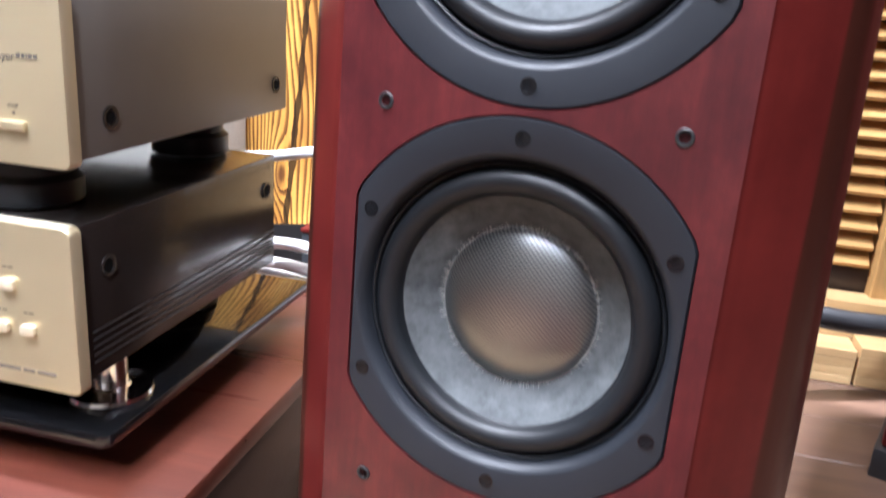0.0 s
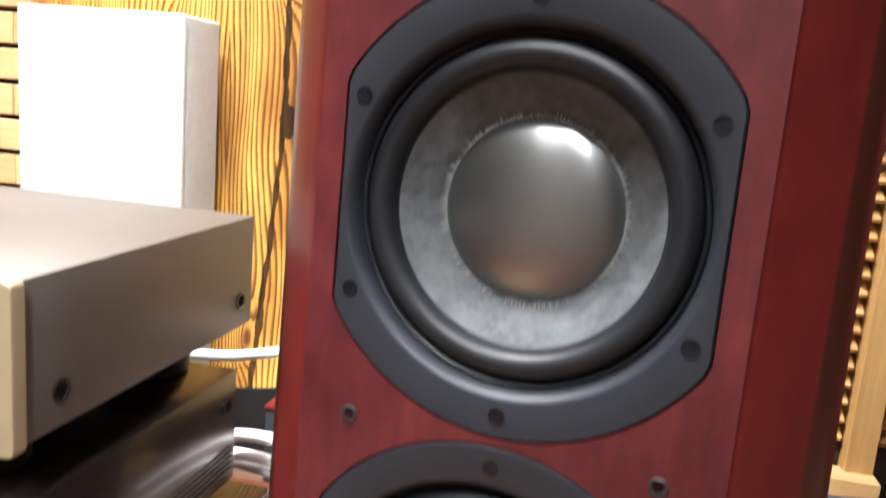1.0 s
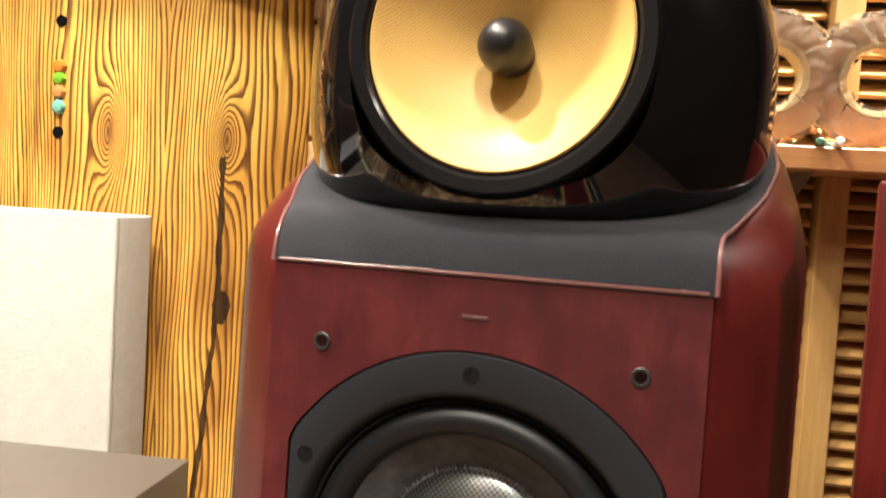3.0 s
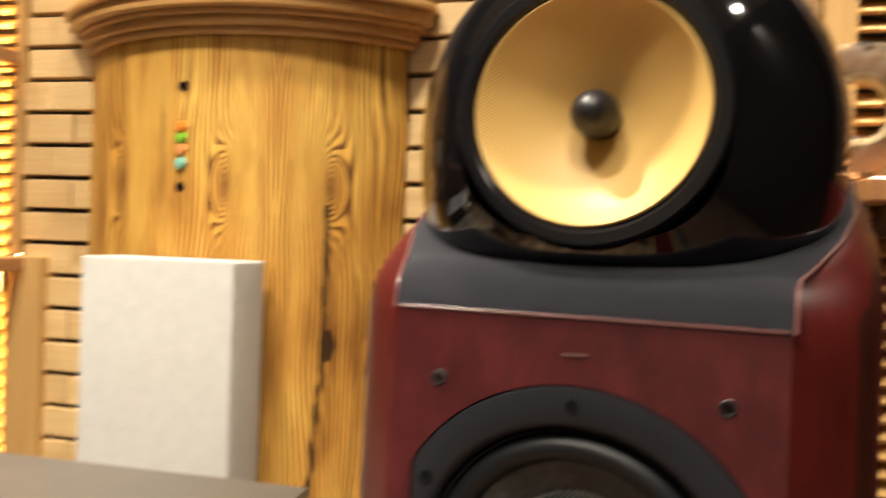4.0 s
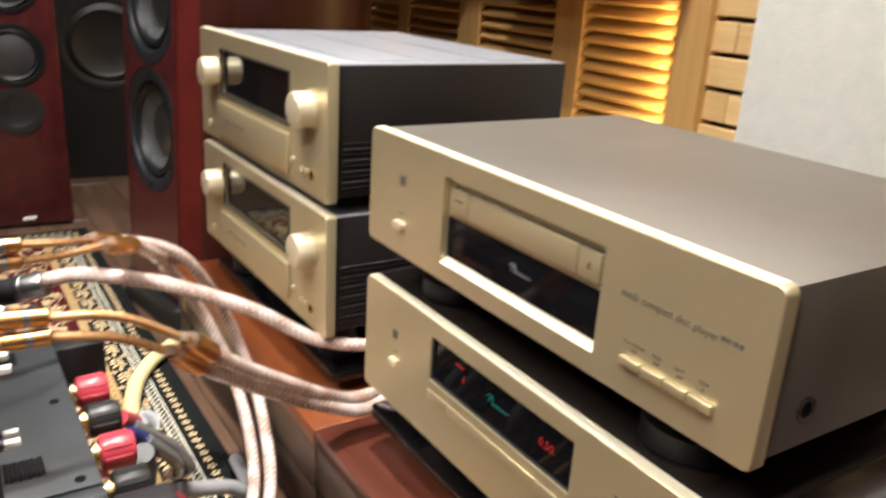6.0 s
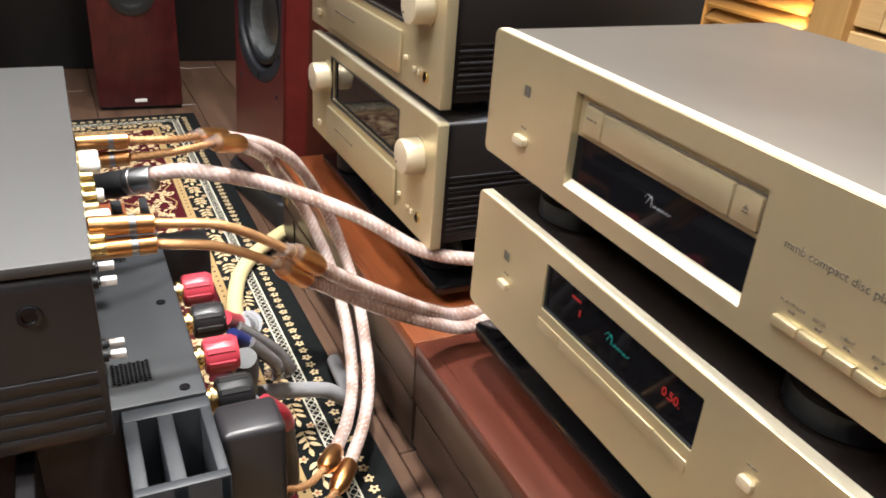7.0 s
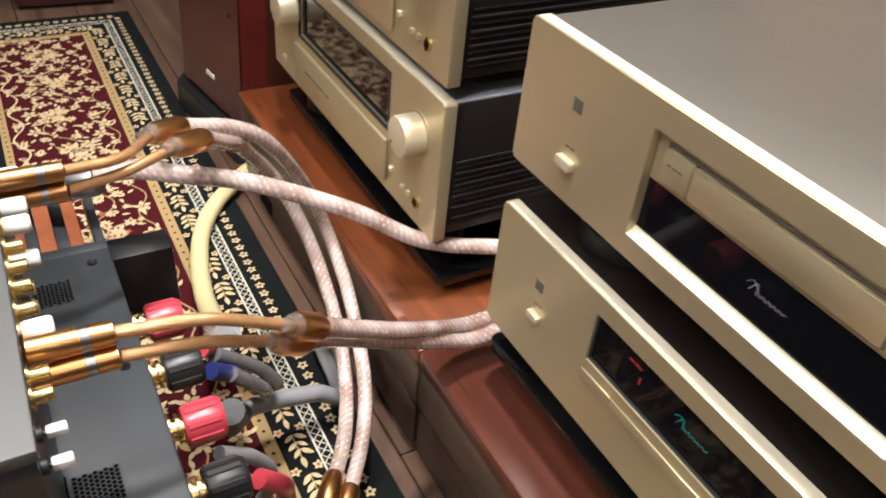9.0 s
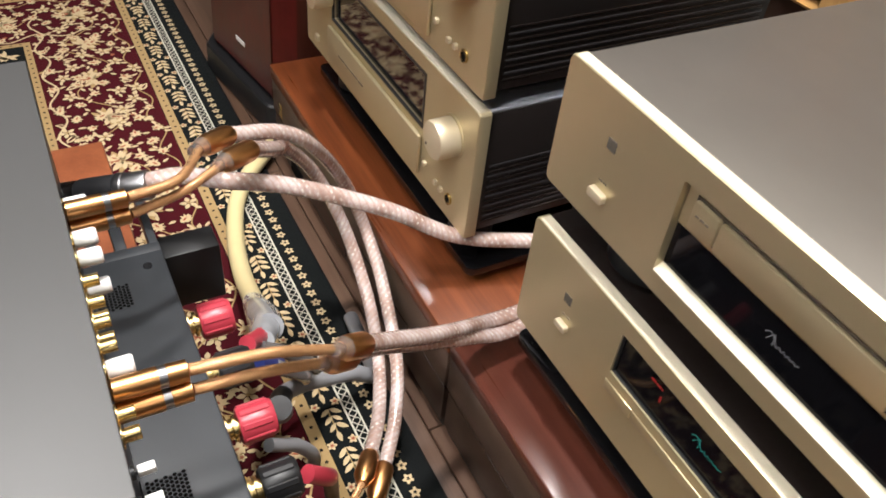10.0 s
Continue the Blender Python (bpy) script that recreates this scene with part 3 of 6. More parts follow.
def drawn_in(x, y, z):
    """The curved sides lean in a little towards the top."""
    rise = min(1.0, max(0.0, (z - 0.28) / 0.30))
    behind = min(1.0, max(0.0, (y - 0.028) / 0.025))
    return x - math.copysign(0.0056 * rise * behind, x) if abs(x) > 0.02 else x


def shoulder(y):
    """Height of the cabinet's sloping top edge."""
    return 0.7645 + 0.43 * max(0.0, y - 0.002)


def apron_height(y):
    """Height of the cloth apron: a quick roll at the front, then the cabinet's slope."""
    v = min(1.0, max(0.0, y + 0.002) / 0.024)
    return max(0.767 + 0.0310 * math.sqrt(1 - (1 - v) ** 2) + 0.42 * max(0.0, y - 0.022), shoulder(y) + 0.0150 * min(1.0, max(0.0, y) / 0.08))


def baffle_mesh(w, z0, z1, centres, pitch, r, half):
    """A front board with two openings, round with cut sides."""
    bm = bmesh.new()
    n = 96
    edge = pitch / 2
    for zc in centres:
        rows = []
        for depth, inner in ((-0.0012, False), (-0.0012, True), (0.010, True)):
            ring = []
            for i in range(n):
                a = TAU * i / n
                c, s = math.cos(a), math.sin(a)
                if inner:
                    x, z = max(-half, min(half, r * c)), r * s
                else:
                    k = min(w / abs(c) if abs(c) > 1e-9 else 9, edge / abs(s) if abs(s) > 1e-9 else 9)
                    x, z = c * k, s * k
                ring.append(bm.verts.new((x, depth, zc + z)))
            rows.append(ring)
        for a, b in zip(rows, rows[1:]):
            for i in range(n):
                bm.faces.new((a[i], a[(i + 1) % n], b[(i + 1) % n], b[i]))
        corners = [bm.verts.new((sx * w, -0.0012, zc + sz * edge)) for sx, sz in ((1, 1), (-1, 1), (-1, -1), (1, -1))]
        q = math.atan2(edge, w)
        for corner, ang in zip(corners, (q, math.pi - q, math.pi + q, TAU - q)):
            i = int(ang / TAU * n)
            bm.faces.new((rows[0][i], corner, rows[0][(i + 1) % n]))
    top, low = max(centres) + edge, min(centres) - edge
    for a, b in ((top, z1), (z0, low)):
        v = [bm.verts.new(p) for p in ((-w, -0.0012, a), (w, -0.0012, a), (w, -0.0012, b), (-w, -0.0012, b))]
        bm.faces.new(v)
    bmesh.ops.recalc_face_normals(bm, faces=bm.faces)
    for f in bm.faces:
        if abs(f.normal.y) > 0.9 and f.normal.y > 0:
            f.normal_flip()
    return bm


def driver(parent, zc, r_frame, half, screws, cap_r, name="woofer"):
    """A bass driver: frame, rubber roll, paper cone, woven cap, screws."""
    hub = new(name)
    hub.parent = parent
    hub.location = (0, 0, zc)
    k = r_frame / 0.117
    # a frame with a round hole
    bm = bmesh.new()
    n = 96
    rows = []
    for r, y, cut in ((r_frame, 0.001, 1), (r_frame - 0.0012, -0.0012, 1), (0.0972 * k, -0.0012, 0), (0.0955 * k, -0.0006, 0), (0.0938 * k, 0.0012, 0), (0.0920 * k, 0.0045, 0), (0.0905 * k, 0.0140, 0)):
        ring = []
        for i in range(n):
            a = TAU * i / n
            x, z = r * math.cos(a), r * math.sin(a)
            if cut:
                h = half - (0.0012 if cut and r < r_frame else 0)
                x = max(-h, min(h, x))
            ring.append(bm.verts.new((x, y, z)))
        rows.append(ring)
    for a, b in zip(rows, rows[1:]):
        for i in range(n):
            bm.faces.new((a[i], a[(i + 1) % n], b[(i + 1) % n], b[i]))
    bmesh.ops.recalc_face_normals(bm, faces=bm.faces)
    part("frame", bm, M_FRAME, hub, "charcoal grey driver frame with cut sides")
    roll = [(0.0915 * k, -0.0105), (0.0908 * k, -0.0082), (0.0897 * k, -0.0074), (0.0886 * k, -0.0082), (0.0880 * k, -0.0110), (0.0876 * k, -0.0120)] + [((0.0796 + 0.0078 * math.cos(t)) * k, -0.0115 + 0.0085 * math.sin(t) * k) for t in [math.pi * i / 18 for i in range(1, 18)]] + [(0.0706 * k, -0.0122)]
    part("surround", lathe(roll, 96, FRONT, False), M_RUBBER, hub, "black half-roll rubber surround")
    cone = [(0.0716 * k, -0.0112), (0.0700 * k, -0.0128), (0.0600 * k, -0.0205), (cap_r - 0.001, -0.0305)]
    part("cone", lathe(cone, 96, FRONT, False), M_PULP, hub, "grey fibrous paper cone")
    cap = [(cap_r + 0.0008, -0.0300)] + [(cap_r * math.cos(t), -0.0295 + 0.0125 * math.sin(t)) for t in [math.pi / 2 * i / 14 for i in range(15)]]
    cap[-1] = (0.0, cap[-1][1])
    dome = part("dust_cap", lathe(cap, 96, FRONT, False), M_CARBON, hub, "silver-grey woven fibre dust cap")
    # cut fibre ends round the cap
    fr = random.Random(17)
    bm = bmesh.new()
    for i in range(190):
        a = TAU * (i + fr.uniform(-0.4, 0.4)) / 190
        w, l, turn = 0.00055, fr.uniform(0.0008, 0.0042), fr.uniform(-0.25, 0.25)
        c, s = math.cos(a), math.sin(a)
        r0, y0 = cap_r * 0.985, 0.0268
        r1, y1 = cap_r + l, 0.0288 - 0.75 * l
        c1, s1 = math.cos(a + turn * l / cap_r), math.sin(a + turn * l / cap_r)
        bm.faces.new([bm.verts.new(q) for q in ((r0 * c - w * s, y0, r0 * s + w * c), (r0 * c + w * s, y0, r0 * s - w * c), (r1 * c1, y1, r1 * s1))])
    part("fibre_fringe", bm, M_FRINGE, dome, "frayed fibre ends", 0)
    for sx, sz in screws:
        bm = lathe([(0.0046, 0.0012), (0.0046, 0.0016), (0.0038, 0.0016), (0.0036, 0.0002), (0.0, 0.0002)], 20, at(sx, 0, sz, FRONT))
        s = part("screw", bm, M_SCREW, hub)
        part("socket_head", lathe([(0.0032, 0.0005), (0.0030, 0.0009), (0.0, 0.0007)], 12, at(sx, 0, sz, FRONT)), M_HOLE, s)
    return hub


def loudspeaker(m, label):
    root = thing("floor_loudspeaker", m, label, "loudspeaker", "pair of large loudspeakers")
    zt = 0.766
    rings = [[(x, y, 0.055) for x, y in plan_outline(0.004)], [(x, y, 0.060) for x, y in plan_outline(0.0)], [(x, y, 0.70) for x, y in plan_outline(0.0)]]
    for inset, rise, share in ((0.0, -0.020, 0.0), (0.0004, -0.012, 0.0), (0.0016, -0.0050, 0.02), (0.0040, 0.0010, 0.08), (0.0080, 0.0046, 0.26), (0.0125, 0.0066, 0.50), (0.017, 0.0080, 0.74), (0.022, 0.009, 0.93), (0.03, 0.010, 1.0), (0.06, 0.012, 1.0), (0.10, 0.012, 1.0)):
        rings.append([(x, y, max(shoulder(y) + rise, (shoulder(y) + rise) * (1 - share) + (apron_height(y) - 0.003) * share)) for x, y in plan_outline(inset)])
    rings[2:2] = [[(x, y, z) for x, y in plan_outline(0.0)] for z in (0.28, 0.36, 0.45, 0.52, 0.58)]
    body = loft([[(drawn_in(x, y, z), y, z) for x, y, z in ring] for ring in rings])
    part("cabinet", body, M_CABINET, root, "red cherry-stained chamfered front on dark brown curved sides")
    part("baffle", baffle_mesh(0.1145, 0.064, zt, (0.609, 0.3705), 0.2385, 0.1175, 0.1003), M_CHERRY, root, "flat cherry-stained front panel")
    part("inner_back", box(-0.104, 0.104, 0.058, 0.064, 0.066, zt - 0.004), M_HOLE, root)
    # cloth apron between the trim and the head
    bm = bmesh.new()
    grid = []
    widths = [(-0.01, 0.1150), (0.008, 0.1155), (0.022, 0.1200), (0.07, 0.1385), (0.12, 0.1500), (0.19, 0.1520), (0.27, 0.143), (0.36, 0.124), (0.42, 0.088)]
    for j in range(27):
        y = -0.002 + 0.150 * (j / 12) ** 1.7 if j <= 12 else 0.148 + 0.272 * (j - 12) / 14
        z = apron_height(y)
        for (ya, wa), (yb, wb) in zip(widths, widths[1:]):
            if ya <= y <= yb:
                w = wa + (wb - wa) * (y - ya) / (yb - ya)
        grid.append([bm.verts.new((w * (2 * i / 16 - 1), y, z if 0 < i < 16 else z - 0.0022)) for i in range(17)])
    apron_edge = {i: [tuple(row[i].co) for row in grid] for i in (0, 16)}
    for a, b in zip(grid, grid[1:]):
        for i in range(16):
            bm.faces.new((a[i], a[i + 1], b[i + 1], b[i]))
    bmesh.ops.solidify(bm, geom=list(bm.faces), thickness=0.006)
    bmesh.ops.recalc_face_normals(bm, faces=bm.faces)
    part("cloth_apron", bm, M_CLOTH, root, "black cloth covered sloping apron")
    # Beads added to draw the pale highlight beside the apron.
    for side_row in (0, 16):
        edge = [(math.copysign(abs(q[0]) + 0.0008, q[0]), q[1], q[2]) for q in apron_edge[side_row][:16]]
        part("edge_bead", tube(edge, 0.0013, 8, 3), M_TRIM, root, "added pale bead for the highlight on a cherry edge")
    # Highlight on the front's top edge, drawn as a pale strip.
    part("trim_highlight", box(-0.1125, 0.1125, -0.0026, 0.004, zt - 0.0010, zt + 0.0006, 0.0003, 1), M_TRIM, root, "thin trim line, pale for the highlight on the edge")
    for zc in (0.609, 0.3705):
        driver(root, zc, 0.117, 0.0998, [(0, 0.105), (0, -0.105), (-0.0895, 0.0517), (0.0895, 0.0517), (-0.0895, -0.0517), (0.0895, -0.0517)], 0.0492)
    for zc in (0.723, 0.487, 0.2445):
        for sx in (-0.084, 0.084):
            s = part("grille_socket", lathe([(0.0049, -0.001), (0.0049, 0.0018), (0.0043, 0.0022), (0.0031, 0.0020), (0.0029, -0.001)], 24, at(sx, 0, zc, FRONT), False), M_SOCKET, root, "grey grille socket")
            part("socket_hole", lathe([(0.0034, 0.0012), (0.0, 0.0012)], 16, at(sx, 0, zc, FRONT), False), M_HOLE, s)
    part("badge", box(-0.007, 0.007, -0.0018, 0.0, 0.7428, 0.7447, 0.0003, 1), plain("worn_badge", (0.045, 0.012, 0.012), 0.7), root, "small worn name plate")
    part("label_plate", box(-0.016, 0.016, -0.0022, 0.0, 0.108, 0.116, 0.0004, 1), M_WHITECAP, root, "small white name plate")
    # glossy black head with a yellow cone
    head = new("head")
    head.parent = root
    head.location = (0.0, 0.128, 0.888)
    prof = []
    for i in range(49):
        t = math.pi * i / 48
        c = -math.cos(t)
        prof.append((max(0.147 * math.sin(t) ** 0.86, 0.0), 0.143 * c if c < 0 else 0.155 * c + 0.07 * c ** 3))
    prof[-1] = (0.0, prof[-1][1])
    bm = lathe([p for p in prof if p[0] > 0.080 or p[1] > 0], 80, BACK, False)
    for v in bm.verts:
        r = math.hypot(v.co.x, v.co.z)
        if r > 1e-6 and v.co.z < 0:
            c, q = abs(v.co.x) / r, abs(v.co.z) / r
            k = 1 / (c ** 2.8 + q ** 2.8) ** (1 / 2.8)
            v.co.x, v.co.z = v.co.x * k, v.co.z * k * 0.965
    part("head_shell", bm, M_PIANO, head, "glossy black spherical housing")
    ring = [(0.078, 0.090), (0.0840, 0.108), (0.0835, 0.122), (0.0800, 0.1275), (0.0735, 0.128), (0.069, 0.122)]
    part("bezel", lathe(ring, 72, FRONT, False), M_SCREW, head, "dark grey driver ring")
    cone = [(0.0700, 0.125), (0.0688, 0.1262), (0.0668, 0.124)] + [(0.0668 * (1 - u) + 0.012 * u, 0.124 - 0.040 * u ** 0.8) for u in [i / 10 for i in range(1, 11)]]
    part("midrange_cone", lathe(cone, 72, FRONT, False), M_KEVLAR, head, "yellow woven midrange cone")
    plug = [(0.0125, 0.078), (0.0135, 0.100)] + [(0.0148 * math.cos(t), 0.104 + 0.021 * math.sin(t)) for t in [math.pi / 2 * i / 10 for i in range(11)]]
    plug[-1] = (0.0, plug[-1][1])
    part("phase_plug", lathe(plug, 40, FRONT, False), M_BLACK, head, "black bullet phase plug")
    # plinth
    foot_plan = [(x * 1.05, max(y, 0.0) * 1.03 - 0.016) for x, y in plan_outline(0.0) if abs(x) > 0.107 or y > 0.3]
    part("plinth", loft([[(x, y, 0.004 + 0.0342 * (y + 0.016)) for x, y in foot_plan], [(x, y, 0.0500) for x, y in foot_plan], [(x * 0.985, y + 0.003, 0.0540) for x, y in foot_plan]]), M_BLACK, root, "black plinth")
    for sx, sy in ((-0.11, 0.04), (0.11, 0.04), (0.0, 0.36)):
        drop = sy * 0.034
        part("foot", lathe([(0.018, -0.001 + drop - 0.0012), (0.022, 0.004 + drop), (0.022, 0.020)], 24, at(sx, sy, 0.0)), M_BLACK, root)
    return root


loudspeaker(pose(-0.0615, 0.414, 0.0, -1.94, 0, -9.4), "red cherry-stained floor loudspeaker with two woofers and a glossy black head")
loudspeaker(pose(-1.672, 0.409, 0, -1.94, 0, 9.4), "red cherry-stained floor loudspeaker behind a stack of amplifiers")


# ---------------- racks and boards ----------------
def low_rack(x0, x1, y0, y1, h, top, label, plate=False):
    root = thing("low_rack", pose(x0, y0, 0), label, "hi-fi rack", "low wooden racks")
    w, d = x1 - x0, y1 - y0
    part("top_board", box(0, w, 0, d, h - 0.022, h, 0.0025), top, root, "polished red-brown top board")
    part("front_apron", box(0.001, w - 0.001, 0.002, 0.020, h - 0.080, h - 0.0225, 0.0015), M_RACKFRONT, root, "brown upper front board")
    part("dark_gap", box(0.003, w - 0.003, 0.012, 0.020, h - 0.086, h - 0.0805), M_HOLE, root)
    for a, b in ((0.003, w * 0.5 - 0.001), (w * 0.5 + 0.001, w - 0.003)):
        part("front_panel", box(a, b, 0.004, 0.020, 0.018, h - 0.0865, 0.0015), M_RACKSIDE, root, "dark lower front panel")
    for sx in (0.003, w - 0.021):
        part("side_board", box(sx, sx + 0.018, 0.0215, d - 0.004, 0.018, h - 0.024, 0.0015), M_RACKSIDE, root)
    part("lower_rail", box(0.004, w - 0.004, 0.010, d - 0.01, 0.0, 0.0165, 0.001), M_BLACK, root, "dark recessed base rail")
    if plate:
        part("slit", box(0.076, 0.080, 0.0028, 0.0039, 0.020, h - 0.088), M_HOLE, root, "dark joint in the front")
        part("foot_recess", box(0.078, 0.128, 0.0022, 0.0039, 0.0175, 0.040), M_HOLE, root, "dark recess beside the foot")
        part("brass_plate", box(0.03, 0.044, 0.0015, 0.004, h - 0.075, h - 0.05, 0.0005, 1), M_GOLD, root, "small brass plate")
    return root


low_rack(-1.492, -0.884, 0.408, 0.90, 0.166, M_RACKTOP, "low red-brown wooden rack under two amplifiers", True)
low_rack(-0.883, -0.298, 0.409, 0.93, 0.166, M_RACKTOP2, "low red-brown wooden rack under a disc player", False)


def gloss_board(x0, x1, y0, y1, z0, z1, rz, label):
    root = thing("isolation_board", pose(x0, y0, z0, 0, 0, rz), label, "equipment board", "black isolation boards")
    w, d, h = x1 - x0, y1 - y0, z1 - z0
    part("board", prism(rounded(w, d, 0.010, 6, w / 2, d / 2), h - 0.011, h, "Z", 0.0012), M_PIANO, root, "thin polished black slab")
    for fx, fy in ((0.07, 0.075), (w - 0.07, 0.075), (0.07, d - 0.07), (w - 0.07, d - 0.07)):
        part("foot", lathe([(0.020, 0), (0.022, 0.002), (0.022, h - 0.0112)], 20, at(fx, fy, 0)), M_BLACK, root)
    return root


gloss_board(-1.42, -0.945, 0.462, 0.80, 0.166, 0.195, 0, "glossy black board on a wooden rack under amplifiers")
gloss_board(-0.833, -0.350, 0.452, 0.83, 0.166, 0.216, 0, "glossy black board on a wooden rack under a converter")


# ---------------- gold components ----------------
def push_button(parent, x, y, z, w, h, d=0.004, name="button", rot=0.0):
    bm = prism(rounded(w, h, min(w, h) * 0.3, 4, 0, 0), -d, 0.0, "Y", 0.0006)
    bm.transform(at(x, y, z, pose(0, 0, 0, 0, rot, 0)))
    return part(name, bm, M_KNOB, parent, "small champagne push button")


def panel_with_hole(w, h, x0, x1, z0, z1, d, r=0.006):
    """A thick front panel with one rectangular opening."""
    bm = bmesh.new()
    outer = rounded(w, h, r, 5, w / 2, h / 2)
    inner = rounded(x1 - x0, z1 - z0, 0.0016, 5, (x0 + x1) / 2, (z0 + z1) / 2)
    rows = []
    for pts, y in ((outer, d), (outer, 0.0016), ([(p[0] + (w / 2 - p[0]) * 0.0035, p[1] + (h / 2 - p[1]) * 0.013) for p in outer], 0.0), (inner, 0.0), (inner, d)):
        rows.append([bm.verts.new((x, y, z)) for x, z in pts])
    rows.append(rows[0])
    n = len(outer)
    for a, b in zip(rows, rows[1:]):
        for i in range(n):
            bm.faces.new((a[i], a[(i + 1) % n], b[(i + 1) % n], b[i]))
    bmesh.ops.recalc_face_normals(bm, faces=bm.faces)
    return bm


def bars(parent, x, y, z, widths, h, material, gap=0.0012, name="print"):
    """Unreadable print as a row of small bars."""
    bm = bmesh.new()
    for w in widths:
        box(x, x + w, y - 0.0003, y + 0.0002, z - h / 2, z + h / 2, 0, 1, bm)
        x += w + gap
    return part(name, bm, material, parent, "", 0)


def swirl(parent, x, y, z, size, material, name="maker_mark"):
    """A flowing mark drawn as plain strokes: one tall slanted loop, then a low wave."""
    holder = None
    tall = [(0.02, -0.10), (0.10, 0.04), (0.20, 0.17), (0.23, 0.08), (0.22, -0.08), (0.24, -0.12)]
    wave = []
    for i in range(34):
        t = i / 33
        wave.append((0.24 + 0.76 * t, 0.042 * math.sin(t * 34) * (1 - 0.3 * t) - 0.06))
    bar = [(-0.06, 0.05), (0.05, 0.16), (0.14, 0.13), (0.26, 0.02)]
    for line in (tall, wave, bar):
        ob = part(name, tube([(x + size * a, y, z + size * b) for a, b in line], 0.00018, 5, 3), material, holder or parent, "" if holder else "flowing maker's mark as plain strokes")
        holder = holder or ob
    return holder


def screws_on_side(parent, x, places):
    for y, z in places:
        s = part("side_screw", lathe([(0.0085, -0.0005), (0.0085, 0.0012), (0.0065, 0.0012), (0.0055, -0.0005)], 24, at(x, y, z, pose(0, 0, 0, 0, 90, 0)), False), M_UMBERGLOSS, parent, "dark recessed side screw")
        part("hex_hole", lathe([(0.0056, 0.0004), (0.0, 0.0004)], 6, at(x, y, z, pose(0, 0, 0, 0, 90, 0)), False), M_HOLE, s)


def foot_disc(parent, x, y, z, h, r=0.032, chrome=False):
    if chrome:
        f = part("foot", lathe([(0.033, 0.0), (0.034, 0.003), (0.033, 0.006), (0.016, 0.0075), (0.0145, 0.009), (0.0145, h)], 40, at(x, y, z)), M_CHROME, parent, "polished metal cone foot on a disc")
    else:
        f = part("foot", lathe([(r * 0.9, 0.0), (r, 0.002), (r, h * 0.4), (r * 0.86, h * 0.5), (r * 0.86, h)], 40, at(x, y, z)), M_RUBBER, parent, "black round foot")
    return f


W, WD = 0.471, 0.466
# disc player, on top
P_Z = 0.4195
player = thing("disc_player", pose(-0.827, 0.442, P_Z), "champagne-gold disc player with taupe metal cover standing on a converter", "disc player", "gold hi-fi components")
HP = 0.115
part("front_panel", panel_with_hole(W, HP, 0.1365, 0.3365, 0.0165, 0.0955, 0.011), M_GOLDPANEL, player, "champagne brushed aluminium front")
part("cover", box(0.003, W - 0.003, 0.011, 0.337, 0.004, HP - 0.0015, 0.002), M_UMBER, player, "taupe satin metal cover")
# Thin added strip whose paler colour draws the highlight on the edge.
part("top_edge", box(0.006, W - 0.006, 0.0006, 0.0108, HP - 0.0004, HP + 0.0004, 0.0002, 1), M_GOLDGLINT, player, "top edge strip in a paler highlight tone")
screws_on_side(player, W - 0.003, [(0.047, 0.030), (0.311, 0.031)])
# Dark sheet behind the door stands in for the shade in its gaps.
part("tray_gap_shade", box(0.1466, 0.3339, 0.0052, 0.0059, 0.0640, 0.0895), M_PRINT, player, "dark sheet for the shade in the tray's gaps")
part("tray_surround", box(0.1375, 0.3355, 0.006, 0.0108, 0.0605, 0.0950), M_GOLDPANEL, player)
part("tray_door", box(0.1725, 0.3085, 0.0012, 0.0058, 0.0655, 0.0880, 0.002), M_GOLDPANEL, player, "champagne disc tray front")
for bx0, bx1 in ((0.1480, 0.1715), (0.3095, 0.3325)):
    part("tray_button", box(bx0, bx1, 0.0012, 0.0058, 0.0655, 0.0880, 0.002), M_GOLDPANEL, player, "champagne tray button")
bars(player, 0.153, 0.0009, 0.079, (0.003, 0.004, 0.003), 0.0012, M_PRINT)
eject = bmesh.new()
v3 = [eject.verts.new(p) for p in ((0.3195, 0.0009, 0.0765), (0.3245, 0.0009, 0.0765), (0.322, 0.0009, 0.0800))]
eject.faces.new(v3)
box(0.3195, 0.3245, 0.0006, 0.0010, 0.0745, 0.0755, 0, 1, eject)
part("eject_sign", eject, M_PRINT, player)
part("display_window", box(0.1370, 0.3360, 0.0070, 0.0108, 0.0225, 0.0595), M_GLASSDARK, player, "smoked glass display window")
# The lip's shine is put into its paler colour.
part("lower_lip", prism([(0.0108, 0.0232), (0.0092, 0.0232), (-0.0004, 0.0176), (-0.0004, 0.0166), (0.0108, 0.0166)], 0.1367, 0.3363, "X"), M_GOLDGLINT, player, "bevelled lip under the window in a paler highlight tone")
swirl(player, 0.229, 0.0066, 0.043, 0.0275, M_SILVERPRINT)
part("disc_sign", box(0.0605, 0.0705, -0.0003, 0.0002, 0.0700, 0.0795), M_FAINTPRINT, player)
push_button(player, 0.066, 0.0, 0.0312, 0.0175, 0.0080, 0.0055)
bars(player, 0.0615, 0.0, 0.0425, (0.004, 0.004), 0.0013, M_PRINT)
RX = pose(0, 0, 0, 90)
lettering("mmb compact disc player", 0.0076, M_FAINTPRINT, player, at(0.356, -0.0002, 0.0690, RX), "lettering")
bars(player, 0.4360, 0.0, 0.0722, (0.003, 0.0025, 0.001, 0.003, 0.003), 0.0032, M_FAINTPRINT, 0.0008)
